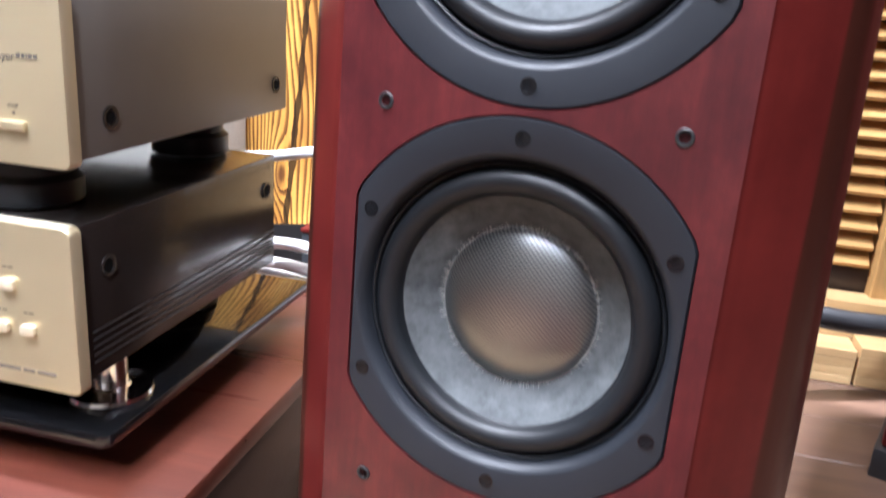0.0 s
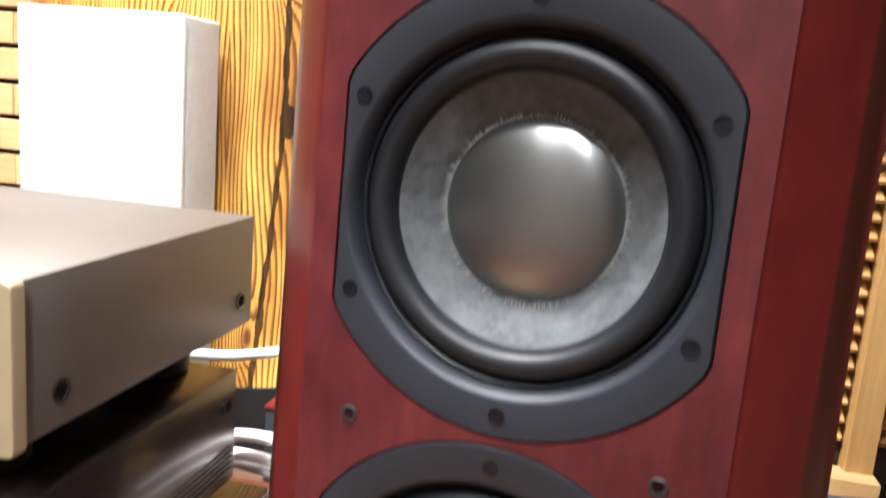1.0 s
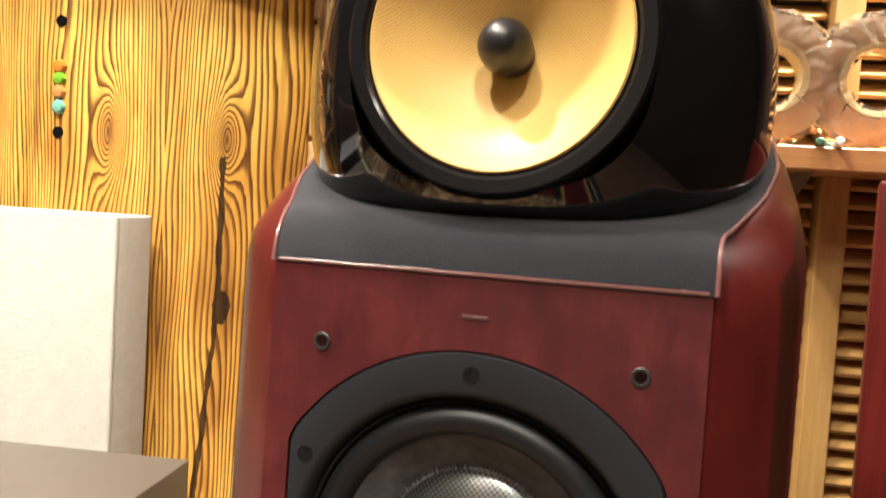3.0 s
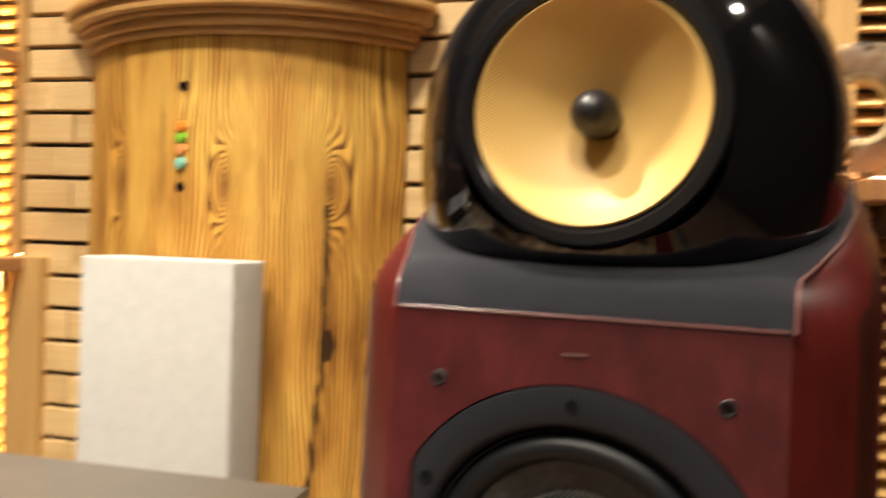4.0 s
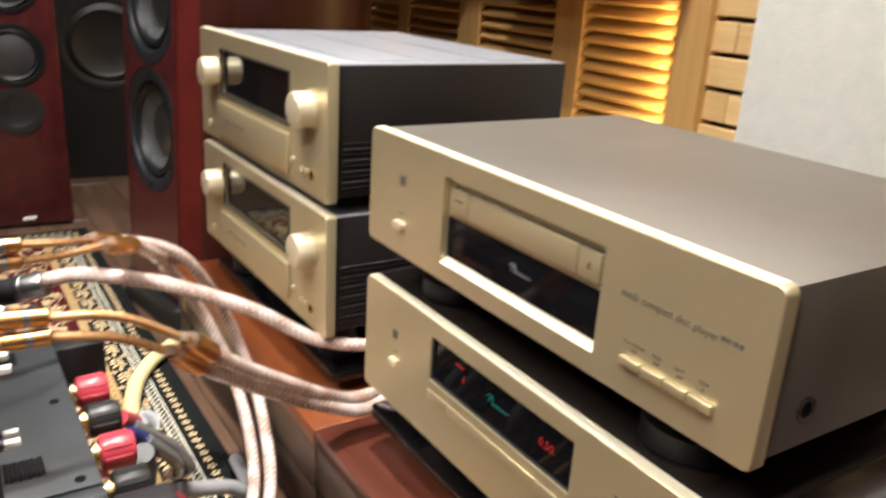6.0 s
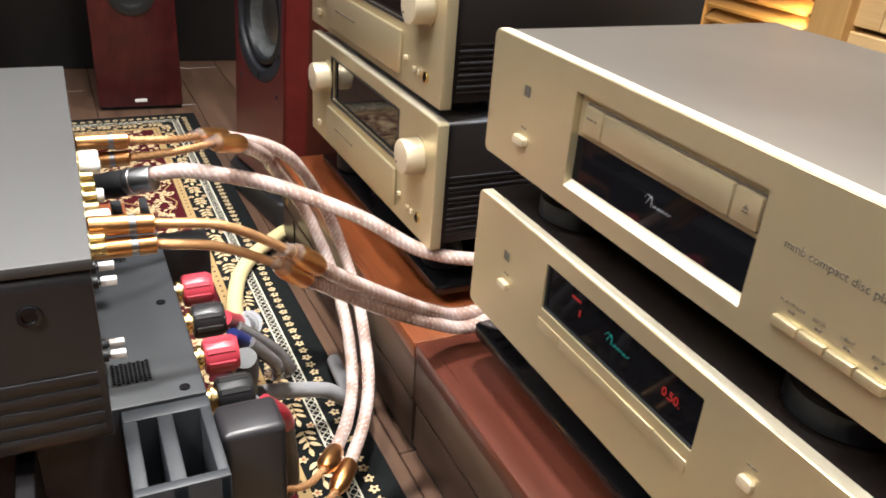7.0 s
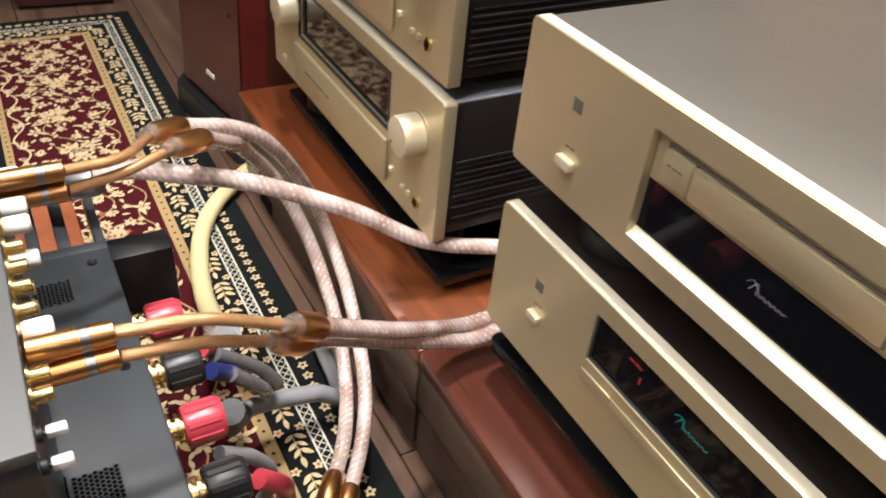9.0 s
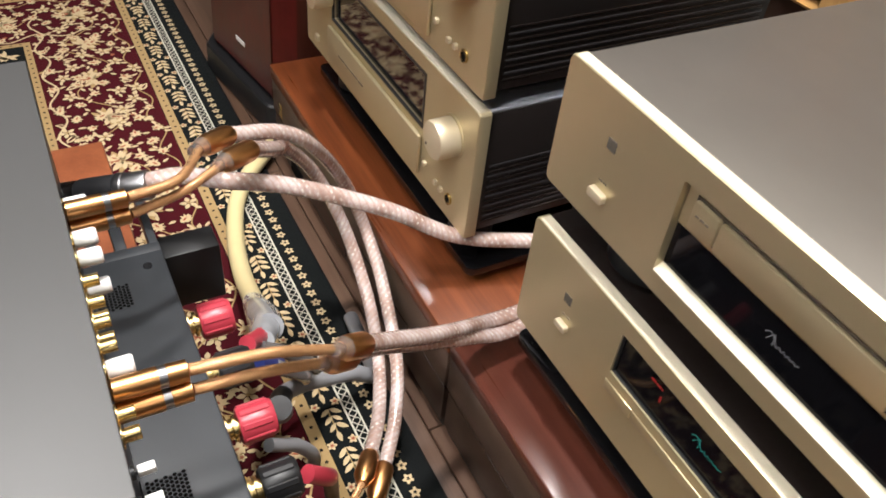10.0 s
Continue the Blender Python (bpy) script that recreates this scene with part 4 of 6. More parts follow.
for i, (txt, sign) in enumerate((("PLAY/PAUSE", 2), ("BACK", 2), ("NEXT", 2), ("STOP", 1))):
    bx = 0.3642 + i * 0.0193
    b = box(bx, bx + 0.0181, -0.0042, 0.0, 0.0235, 0.0300, 0.0010)
    part("button", b, M_GOLDPANEL, player, "champagne transport key")
    lettering(txt, 0.0034, M_PRINT, player, at(bx + (0.0 if i == 0 else 0.004), -0.0002, 0.0385, RX), "lettering")
    bars(player, bx + 0.007, 0.0, 0.0350, (0.002,) * sign, 0.0018, M_PRINT, 0.0006)
for fx, fy in ((0.085, 0.060), (W - 0.085, 0.060), (0.085, 0.285), (W - 0.085, 0.285)):
    foot_disc(player, fx, fy, -0.0415, 0.0465, 0.038)

# converter under it
D_Z, HD = 0.2525, 0.126
dac = thing("digital_converter", pose(-0.827, 0.442, D_Z), "champagne-gold digital converter with lit display on a glossy black board", "converter", "gold hi-fi components")
part("front_panel", panel_with_hole(WD, HD, 0.131, 0.331, 0.0640, 0.1090, 0.011), M_GOLDPANEL, dac, "champagne brushed aluminium front")
part("cover", box(0.003, WD - 0.003, 0.011, 0.320, 0.006, HD - 0.0015, 0.0015), M_UMBERGLOSS, dac, "glossy dark umber metal cover")
# Paler strip draws the converter's top-edge highlight.
part("top_edge", box(0.006, WD - 0.006, 0.0006, 0.0108, HD - 0.0004, HD + 0.0004, 0.0002, 1), M_GOLDGLINT, dac, "top edge strip in a paler highlight tone")
for k in range(5):
    part("side_groove", box(WD - 0.004, WD - 0.0022, 0.02, 0.316, 0.018 + 0.006 * k, 0.0192 + 0.006 * k), M_BLACK, dac)
screws_on_side(dac, WD - 0.003, [(0.042, 0.088), (0.300, 0.090)])
part("display_window", box(0.1312, 0.3308, 0.004, 0.0108, 0.0642, 0.1088), M_GLASSDARK, dac, "black display window")
part("window_frame", panel_with_hole(0.2004, 0.0454, 0.0018, 0.1986, 0.0018, 0.0436, 0.002, 0.001), M_SOCKET, dac).location = (0.1308, 0.0018, 0.0638)
swirl(dac, 0.219, 0.0036, 0.088, 0.0300, M_LEDGREEN)
lettering("0.50.", 0.0105, M_LEDRED, dac, at(0.2885, 0.0036, 0.0830, RX), "lit_digits", "red lit numerals")
bars(dac, 0.168, 0.0036, 0.0970, (0.005, 0.005, 0.001), 0.0018, M_LEDRED, 0.0010, "lit_marks")
bars(dac, 0.181, 0.0036, 0.087, (0.0015,), 0.006, M_LEDRED, 0.0, "lit_marks")
for bx0, bx1 in ((0.130, 0.1650), (0.1660, 0.2930), (0.2940, 0.330)):
    part("control_bar", box(bx0, bx1, -0.0012, 0.0, 0.0440, 0.0545, 0.0005), M_GOLDPANEL, dac, "long champagne control bar")
part("disc_sign", box(0.0590, 0.0690, -0.0003, 0.0002, 0.0775, 0.0870), M_FAINTPRINT, dac)
push_button(dac, 0.0665, 0.0, 0.0535, 0.0150, 0.0070, 0.0055)
bars(dac, 0.0620, 0.0, 0.0645, (0.004, 0.004), 0.0013, M_PRINT)
for bx, bz in ((0.380, 0.080), (0.405, 0.047), (0.427, 0.047), (0.380, 0.047), (0.413, 0.080)):
    push_button(dac, bx, 0.0, bz, 0.012, 0.0085)
    bars(dac, bx - 0.004, 0.0, bz + 0.0125, (0.003, 0.004), 0.0012, M_PRINT)
bars(dac, 0.372, 0.0, 0.014, (0.012, 0.010, 0.018, 0.010, 0.016), 0.0030, M_PRINT, 0.002)
for fx, fy in ((0.048, 0.072), (WD - 0.030, 0.072)):
    foot_disc(dac, fx, fy, -0.0362, 0.043, chrome=True)
for fx, fy in ((0.08, 0.27), (WD - 0.08, 0.27)):
    foot_disc(dac, fx, fy, -0.0362, 0.043, 0.032)


def amplifier(m, h, label, feet):
    root = thing("integrated_amplifier", m, label, "amplifier", "gold hi-fi components")
    part("front_panel", panel_with_hole(0.466, h, 0.0955, 0.3555, 0.0735, 0.1375, 0.013, 0.004), M_GOLDPANEL, root, "champagne brushed aluminium front")
    part("cover", box(0.004, 0.462, 0.013, 0.345, 0.006, h - 0.004, 0.0015), M_AMPSIDE, root, "dark umber metal side cover")
    part("top_cover", box(0.006, 0.460, 0.014, 0.344, h - 0.0055, h - 0.0025, 0.001), M_AMPTOP, root, "pale grey metal top plate")
    for k in range(3):
        y = 0.05 + 0.095 * k
        part("vent_strip", box(0.03, 0.436, y, y + 0.075, h - 0.0024, h - 0.0012, 0.0004, 1), M_AMPTOP, root, "raised vent grille strip")
    # Paler strip draws the amplifier's top-edge highlight.
    part("top_edge", box(0.004, 0.462, 0.0006, 0.0128, h - 0.0004, h + 0.0004, 0.0002, 1), M_GOLDGLINT, root, "top edge strip in a paler highlight tone")
    for k in range(12 if feet > 0.03 else 9):
        part("side_rib", box(0.4620, 0.4632, 0.02, 0.335, 0.016 + 0.0065 * k, 0.0188 + 0.0065 * k, 0.0005, 1), M_ANTHRACITE if k % 2 else M_UMBERGLOSS, root)
    part("meter_window", box(0.0960, 0.3550, 0.005, 0.0128, 0.0740, 0.1370), M_GLASSBLACK, root, "smoked black meter window")
    part("window_frame", panel_with_hole(0.264, 0.068, 0.003, 0.261, 0.003, 0.065, 0.003, 0.001), M_BLACK, root).location = (0.0935, -0.0008, 0.0715)
    part("flap", box(0.088, 0.3585, -0.006, 0.0, 0.012, 0.0635, 0.0030), M_GOLDPANEL, root, "champagne lower flap")
    bars(root, 0.130, -0.0063, 0.040, (0.02, 0.012, 0.024, 0.014), 0.0020, M_PRINT, 0.003)
    for kx in (0.0765, 0.4205):
        knob = part("knob", lathe([(0.0208, 0.0), (0.0208, 0.0205), (0.0198, 0.0236), (0.0178, 0.0242), (0.0, 0.0242)], 56, at(kx, 0, 0.104, FRONT)), M_KNOB, root, "round champagne control knob")
        part("pointer", lathe([(0.0017, 0), (0.0017, 0.0004), (0, 0.0004)], 12, at(kx - 0.011, -0.0242, 0.094, FRONT)), M_PRINT, knob)
        part("knob_ring", lathe([(0.0236, 0.0), (0.0236, 0.0015), (0.0214, 0.0020)], 48, at(kx, 0, 0.104, FRONT), False), M_GOLDPANEL, root)
    for bx in (0.370, 0.397, 0.410):
        push_button(root, bx, 0.0, 0.0280 if bx > 0.38 else 0.0345, 0.006, 0.006)
    push_button(root, 0.042, 0.0, 0.021, 0.010, 0.010)
    jack = part("headphone_jack", lathe([(0.0066, 0), (0.0066, 0.0022), (0.0054, 0.0028), (0.0042, 0.0022), (0.0040, -0.002)], 32, at(0.4260, 0, 0.0265, FRONT), False), M_GOLD, root, "gold headphone jack")
    part("jack_hole", lathe([(0.0043, 0.0016), (0.0, 0.0016)], 20, at(0.4260, 0, 0.0265, FRONT), False), M_HOLE, jack)
    for fx, fy in ((0.06, 0.05), (0.40, 0.05), (0.06, 0.26), (0.40, 0.26)):
        foot_disc(root, fx, fy, -feet, feet + 0.0065, 0.026)
    return root


A_ROT = 0.5
for z, h, feet, lab in ((0.249, 0.156, 0.054, "champagne-gold integrated amplifier on a glossy black board"), (0.4195, 0.162, 0.0148, "champagne-gold integrated amplifier stacked on another amplifier")):
    amplifier(pose(-0.9425 - 0.466 * math.cos(radians(A_ROT)), 0.4475 - 0.466 * math.sin(radians(A_ROT)), z, 0, 0, A_ROT), h, lab, feet)

# ---------------- the end wall: column, blocks, louvres, shelves ----------------
CX, CY, CR = -0.790, 1.740, 0.470


def arc(r, x_half, y_back, n=40):
    """The plan of a half-round front, closed straight at the back."""
    a = math.asin(min(1.0, x_half / r))
    pts = [(r * math.sin(a * (2 * i / n - 1)), CY - r * math.cos(a * (2 * i / n - 1))) for i in range(n + 1)]
    return pts + [(pts[-1][0], y_back), (pts[0][0], y_back)]


column = thing("bass_trap_column", pose(CX, 0, 0), "tall half-round column of knotty burnt pine with a moulded crown", "column")
part("base", prism(arc(CR + 0.004, 0.341, 1.458), 0.0, 0.128, "Z"), M_PLASTICBLACK, column, "black base band")
part("shaft", prism(arc(CR, 0.338, 1.459), 0.129, 1.166, "Z"), M_COLUMN, column, "curved knotty pine front with burnt grain")
for z0, z1, grow in ((1.158, 1.172, 0.010), (1.172, 1.190, 0.022), (1.190, 1.200, 0.030), (1.200, 1.222, 0.048), (1.222, 1.238, 0.058)):
    part("crown_moulding", prism(arc(CR + grow, 0.338 + grow * 0.95, 1.458), z0, z1, "Z", 0.0035), M_MOULD, column, "stepped wooden crown moulding")
for z, mat in ((1.066, M_HOLE), (0.992, plain("amber_stone", (0.62, 0.20, 0.03), 0.2, coat=0.5)), (0.972, plain("green_stone", (0.16, 0.40, 0.03), 0.2, coat=0.5)), (0.951, plain("orange_stone", (0.60, 0.24, 0.08), 0.2, coat=0.5)), (0.926, plain("jade_stone", (0.16, 0.42, 0.33), 0.2, coat=0.5)), (0.884, M_HOLE)):
    dx = -0.0415
    yy = CY - math.sqrt(CR ** 2 - dx ** 2)
    m = at(dx, yy - 0.0005, z, FRONT)
    if mat is M_HOLE:
        part("bored_hole", lathe([(0.0095, 0.0), (0.0095, 0.0012), (0.0, 0.0012)], 20, m, False), M_HOLE, column, "dark bored hole")
    else:
        part("stone_inlay", lathe([(0.012, 0.0), (0.0125, 0.003), (0.009, 0.0075), (0.0, 0.009)], 7, m), mat, column, "small coloured stone set in the wood", 0)

# pale wooden blocks, laid like bricks with black gaps
rng = random.Random(4)
mesh_cache = {}


def block_mesh(w):
    key = round(w, 3)
    if key not in mesh_cache:
        bm = box(-w / 2, w / 2, -0.017, 0.017, -0.0295, 0.0295, 0.0018, 1)
        me = bpy.data.meshes.new("wood_block")
        bm.to_mesh(me)
        bm.free()
        me.materials.append(M_BLOCK)
        mesh_cache[key] = me
    return mesh_cache[key]


def shared(name, me, parent, m):
    ob = new(name, me)
    ob.parent = parent
    ob.matrix_local = m
    return ob


PITCH_X, PITCH_Z = 0.118, 0.0690
for row in range(-13, 6):
    zc = 1.044 + (row + 0.5) * PITCH_Z
    shift = 0.0 if row % 2 else PITCH_X / 2
    for lo, hi in ((-1.306, -1.09), (-0.49, 0.30)):
        k = math.floor((lo - shift) / PITCH_X)
        while True:
            a, b = k * PITCH_X + shift, (k + 1) * PITCH_X + shift - 0.002
            k += 1
            if a >= hi:
                break
            a, b = max(a, lo), min(b, hi)
            if b - a < 0.02:
                continue
            shared("wood_block", block_mesh(b - a), wall_north, at((a + b) / 2, 1.4425 + rng.uniform(-0.003, 0.003), zc))

# louvred panels
slat_cache = {}


def louvre(x0, x1, z0, z1, label, tilt=32.0):
    w = x1 - x0
    root = thing("louvre_panel", pose((x0 + x1) / 2, 1.425, 0), label, "louvre panel", "louvred wall panels")
    part("backing", box(-w / 2, w / 2, 0.022, 0.032, z0, z1), M_DARKPANEL, root)
    key = round(w, 3)
    if key not in slat_cache:
        bm = box(-w / 2 + 0.001, w / 2 - 0.001, -0.0215, 0.0215, -0.0042, 0.0042, 0.001, 1)
        me = bpy.data.meshes.new("slat")
        bm.to_mesh(me)
        bm.free()
        me.materials.append(M_PINE)
        slat_cache[key] = me
    z = z0 + 0.016
    while z < z1 - 0.01:
        shared("slat", slat_cache[key], root, at(0, -0.002, z, pose(0, 0, 0, tilt + rng.uniform(-3, 3), rng.uniform(-0.4, 0.4), 0)))
        z += 0.0305
    return root


for x0, x1 in ((-1.600, -1.318), (-2.028, -1.712), (-2.420, -2.140), (-2.92, -2.50)):
    louvre(x0, x1, 0.18, 1.62, "honey-coloured pine louvre panel on the end wall")
for x0, x1 in ((0.318, 0.408), (0.462, 0.80)):
    louvre(x0, x1, 0.16, 1.55, "honey-coloured pine louvre panel beside a shelf")


def post(x0, x1, y0, z0, z1, label="upright pine batten between louvres"):
    return tagged(part("wall_batten", box(x0, x1, y0, 1.4585, z0, z1, 0.002, 1), M_PINEPOST), label, "batten", "wall battens")


post(-1.316, -1.236, 1.402, 0.0, 0.738, "thick upright pine batten lit by a warm strip")
post(-1.316, -1.304, 1.410, 0.742, 1.62)
for x0, x1 in ((-1.708, -1.604), (-2.136, -2.032), (-2.496, -2.424)):
    post(x0, x1, 1.404, 0.0, 1.62)
post(0.412, 0.458, 1.385, 0.0, 1.55)
post(0.262, 0.314, 1.395, 0.0, 1.55)
strip = tagged(part("light_strip", box(-1.3165, -1.3155, 1.430, 1.437, 0.30, 1.58), M_STRIP), "thin warm light strip behind a pine batten", "light strip")
tagged(part("light_strip", box(-2.503, -2.5005, 1.430, 1.437, 0.75, 1.58), M_STRIP), "thin warm light strip behind a pine batten", "light strip")
area_lamp("strip_glow", (-1.325, 1.385, 0.85), (-1.9, 1.43, 0.85), 0.012, 9.0, (1.0, 0.66, 0.25), 1.2)
area_lamp("strip_glow", (-2.51, 1.385, 1.10), (-3.0, 1.43, 1.10), 0.012, 3.5, (1.0, 0.66, 0.25), 0.8)


def shelf(x0, x1, y0, ztop, label, thick=0.028):
    root = thing("wall_shelf", pose((x0 + x1) / 2, 0, ztop), label, "shelf", "wall shelves")
    w = x1 - x0
    part("board", box(-w / 2, w / 2, y0, 1.403, -thick, 0, 0.002, 1), M_SHELF, root)
    for sx in (-w / 2 + 0.05, w / 2 - 0.07):
        part("bracket", prism([(1.402, -thick - 0.001), (y0 + 0.05, -thick - 0.001), (1.402, -thick - 0.05)], sx, sx + 0.02, "X"), M_DARKPANEL, root, "dark bracket")
    return root


shelf(-1.80, -1.275, 1.235, 0.735, "honey-brown wooden shelf carrying a glass clock")
shelf(-2.15, -1.62, 1.235, 0.920, "honey-brown wooden shelf carrying a crystal ornament")
shelf(-2.60, -2.035, 1.235, 0.722, "honey-brown wooden shelf carrying a crystal trophy")
shelf(-2.60, -2.035, 1.235, 1.180, "honey-brown wooden shelf high on the louvred wall")
shelf(-1.80, -1.30, 1.235, 1.168, "honey-brown wooden shelf high on the louvred wall")
shelf(0.30, 0.95, 1.240, 0.918, "honey-brown wooden shelf carrying wrapped rolls", 0.034)

# things on the shelves
clock = thing("glass_clock", pose(-1.468, 1.315, 0.7352), "small brass clock under a clear glass case on a shelf", "clock")
part("base", box(-0.068, 0.068, -0.050, 0.050, 0, 0.020, 0.004), M_SLATE, clock, "dark metal base")
part("glass_case", loft([[(x * k, y * k, z) for x, y in rounded(0.110, 0.080, 0.018, 4)] for z, k in ((0.0205, 1.0), (0.205, 1.0), (0.228, 0.9), (0.245, 0.62), (0.250, 0.3))]), M_CRYSTAL, clock, "clear glass case")
part("pillar", box(-0.047, -0.037, -0.01, 0.01, 0.0205, 0.19, 0.002), M_GOLD, clock)
part("pillar", box(0.037, 0.047, -0.01, 0.01, 0.0205, 0.19, 0.002), M_GOLD, clock)
dial = part("dial", lathe([(0.036, 0.0), (0.036, 0.010), (0.031, 0.012), (0.030, 0.009), (0.0, 0.009)], 40, at(0, -0.014, 0.170, FRONT)), M_GOLD, clock, "round clock dial with a gilt rim")
part("dial_face", lathe([(0.030, 0.0), (0.0, 0.0)], 40, at(0, -0.0240, 0.170, FRONT), False), M_SILVERPRINT, dial)
part("hand", box(-0.001, 0.001, -0.0252, -0.0246, 0.170, 0.192), M_PRINT, dial)
part("hand", box(0.0, 0.016, -0.0258, -0.0253, 0.169, 0.171), M_PRINT, dial)
part("pendulum", lathe([(0.0, 0.030), (0.020, 0.036), (0.022, 0.044), (0.012, 0.055), (0.003, 0.06), (0.003, 0.12)], 24), M_GOLD, clock)

gem = thing("crystal_ornament", pose(-1.875, 1.315, 0.9202), "faceted octagonal crystal ornament with a dark oval heart", "ornament")
octo = [(0.098 * math.cos(TAU * (i + 0.5) / 8), 0.098 * math.sin(TAU * (i + 0.5) / 8) + 0.0906) for i in range(8)]
octo_in = [(0.076 * math.cos(TAU * (i + 0.5) / 8), 0.076 * math.sin(TAU * (i + 0.5) / 8) + 0.0906) for i in range(8)]
part("crystal", loft([[(x, -0.030, z) for x, z in octo_in], [(x, -0.014, z) for x, z in octo], [(x, 0.014, z) for x, z in octo], [(x, 0.030, z) for x, z in octo_in]]), M_FROST, gem, "clear faceted crystal", 0)
part("heart", loft([[(0.030 * math.cos(a) * k, y, 0.0906 + 0.045 * math.sin(a) * k) for a in [TAU * i / 24 for i in range(24)]] for y, k in ((-0.037, 0.8), (-0.033, 1.0), (-0.0302, 1.0))]), M_SLATE, gem, "dark oval plaque")

cup = thing("crystal_trophy", pose(-2.182, 1.315, 0.7222) @ Matrix.Diagonal((1.15, 1.15, 1.15, 1)), "crystal trophy with a violet heart on a silver base", "trophy")
part("base", lathe([(0.062, 0), (0.064, 0.006), (0.056, 0.018), (0.040, 0.026), (0.0, 0.026)], 32), M_CHROME, cup, "polished silver base")
part("stem", lathe([(0.034, 0.0262), (0.020, 0.06), (0.018, 0.11), (0.030, 0.135)], 8), M_CRYSTAL, cup, "clear cut stem", 0)
part("bowl", lathe([(0.0, 0.1352), (0.038, 0.15), (0.050, 0.185), (0.045, 0.225), (0.025, 0.245), (0.0, 0.25)], 12), M_CRYSTAL, cup, "clear rounded crystal", 0)
part("heart", lathe([(0.0, 0.16), (0.026, 0.175), (0.028, 0.20), (0.0, 0.215)], 16), plain("violet_glass", (0.16, 0.05, 0.20), 0.15), cup, "violet glass heart")


def wrapped_roll(x, ring_r, label):
    root = thing("wrapped_roll", pose(x, 1.32, 0.9182), label, "wrapped roll", "wrapped rolls")
    zc = ring_r + 0.062
    bm = bmesh.new()
    rows = []
    r2 = random.Random(int(x * 1000))
    prof = [(-0.004, -0.022), (0.008, -0.026), (0.020, -0.025), (0.031, -0.024), (0.042, -0.020), (0.052, -0.015), (0.060, -0.008), (0.0615, 0.006), (0.050, 0.018), (-0.004, 0.022)]
    for j, (r, y) in enumerate(prof):
        row = []
        for i in range(72):
            a = TAU * i / 72
            q = ring_r + r + (r2.uniform(-0.0035, 0.0005) if 0 < j < 9 else 0)
            row.append(bm.verts.new((q * math.cos(a), y + (r2.uniform(-0.0035, 0.0045) if 0 < j < 9 else 0), zc + q * math.sin(a))))
        rows.append(row)
    for a, b in zip(rows, rows[1:]):
        for i in range(72):
            bm.faces.new((a[i], a[(i + 1) % 72], b[(i + 1) % 72], b[i]))
    bmesh.ops.triangulate(bm, faces=bm.faces)
    part("wrap", bm, M_WRAP, root, "crumpled clear shrink wrap", 12)
    part("core", lathe([(ring_r, -0.020), (ring_r + 0.008, -0.022), (ring_r + 0.010, 0.022), (ring_r, 0.020), (ring_r, -0.020)], 48, at(0, 0, zc, FRONT), False), plain("cream_core", (0.62, 0.50, 0.28), 0.4), root, "cream cardboard core ring")
    part("coil", lathe([(ring_r + 0.012, -0.016), (ring_r + 0.050, -0.013), (ring_r + 0.050, 0.013), (ring_r + 0.012, 0.016)], 48, at(0, 0, zc, FRONT), False), plain("tan_coil", (0.34, 0.20, 0.10), 0.5), root)
    return root


wrapped_roll(0.300, 0.046, "roll in crumpled clear wrap with a cream ring core")
wrapped_roll(0.455, 0.046, "roll in crumpled clear wrap with a cream ring core")

for px, py, rz, mat, lab in ((0.372, 1.262, 62, plain("green_plastic", (0.05, 0.14, 0.09), 0.35), "green marker pen lying on a shelf"), (0.388, 1.252, 75, M_WHITEHOSE, "white marker pen lying on a shelf")):
    pen = thing("marker_pen", pose(px, py, 0.9182, 0, 0, rz), lab, "pen", "marker pens")
    part("barrel", along((-0.035, 0, 0.0062), (0.030, 0, 0.0062), [(0.0040, 0.0), (0.0060, 0.03), (0.0060, 1.0)], 16), mat, pen)
    part("cap", along((0.0302, 0, 0.0062), (0.052, 0, 0.0062), [(0.0061, 0.0), (0.0061, 0.9), (0.0040, 1.0)], 16), M_WHITECAP, pen, "white cap")

# cream acoustic panel in front of the column
felt = thing("acoustic_panel", pose(-0.7975, 1.150, 0.0, 0, 0, 0.0), "cream felt acoustic panel standing before a wooden column", "acoustic panel")
part("core_block", box(-0.1418, 0.1418, 0.0105, 0.112, 0.0, 0.7563, 0.005, 3), M_FELT, felt, "felt-wrapped sides")
part("front_sheet", box(-0.1425, 0.1425, 0.0, 0.0102, 0.0, 0.757, 0.004, 3), M_FELT, felt, "cream felt front sheet")

# small box on the floor behind the rack
small_box = thing("small_box", pose(-0.482, 1.104, 0.0), "small dark box with a maroon top standing behind a rack", "box")
part("body", box(0.0, 0.085, 0.0, 0.075, 0.0, 0.184, 0.003), M_SLATE, small_box, "dark grey sides")
part("top", box(-0.0015, 0.0865, -0.0015, 0.0765, 0.1845, 0.1910, 0.0015), M_CHERRY_SIDE, small_box, "maroon lacquered top")

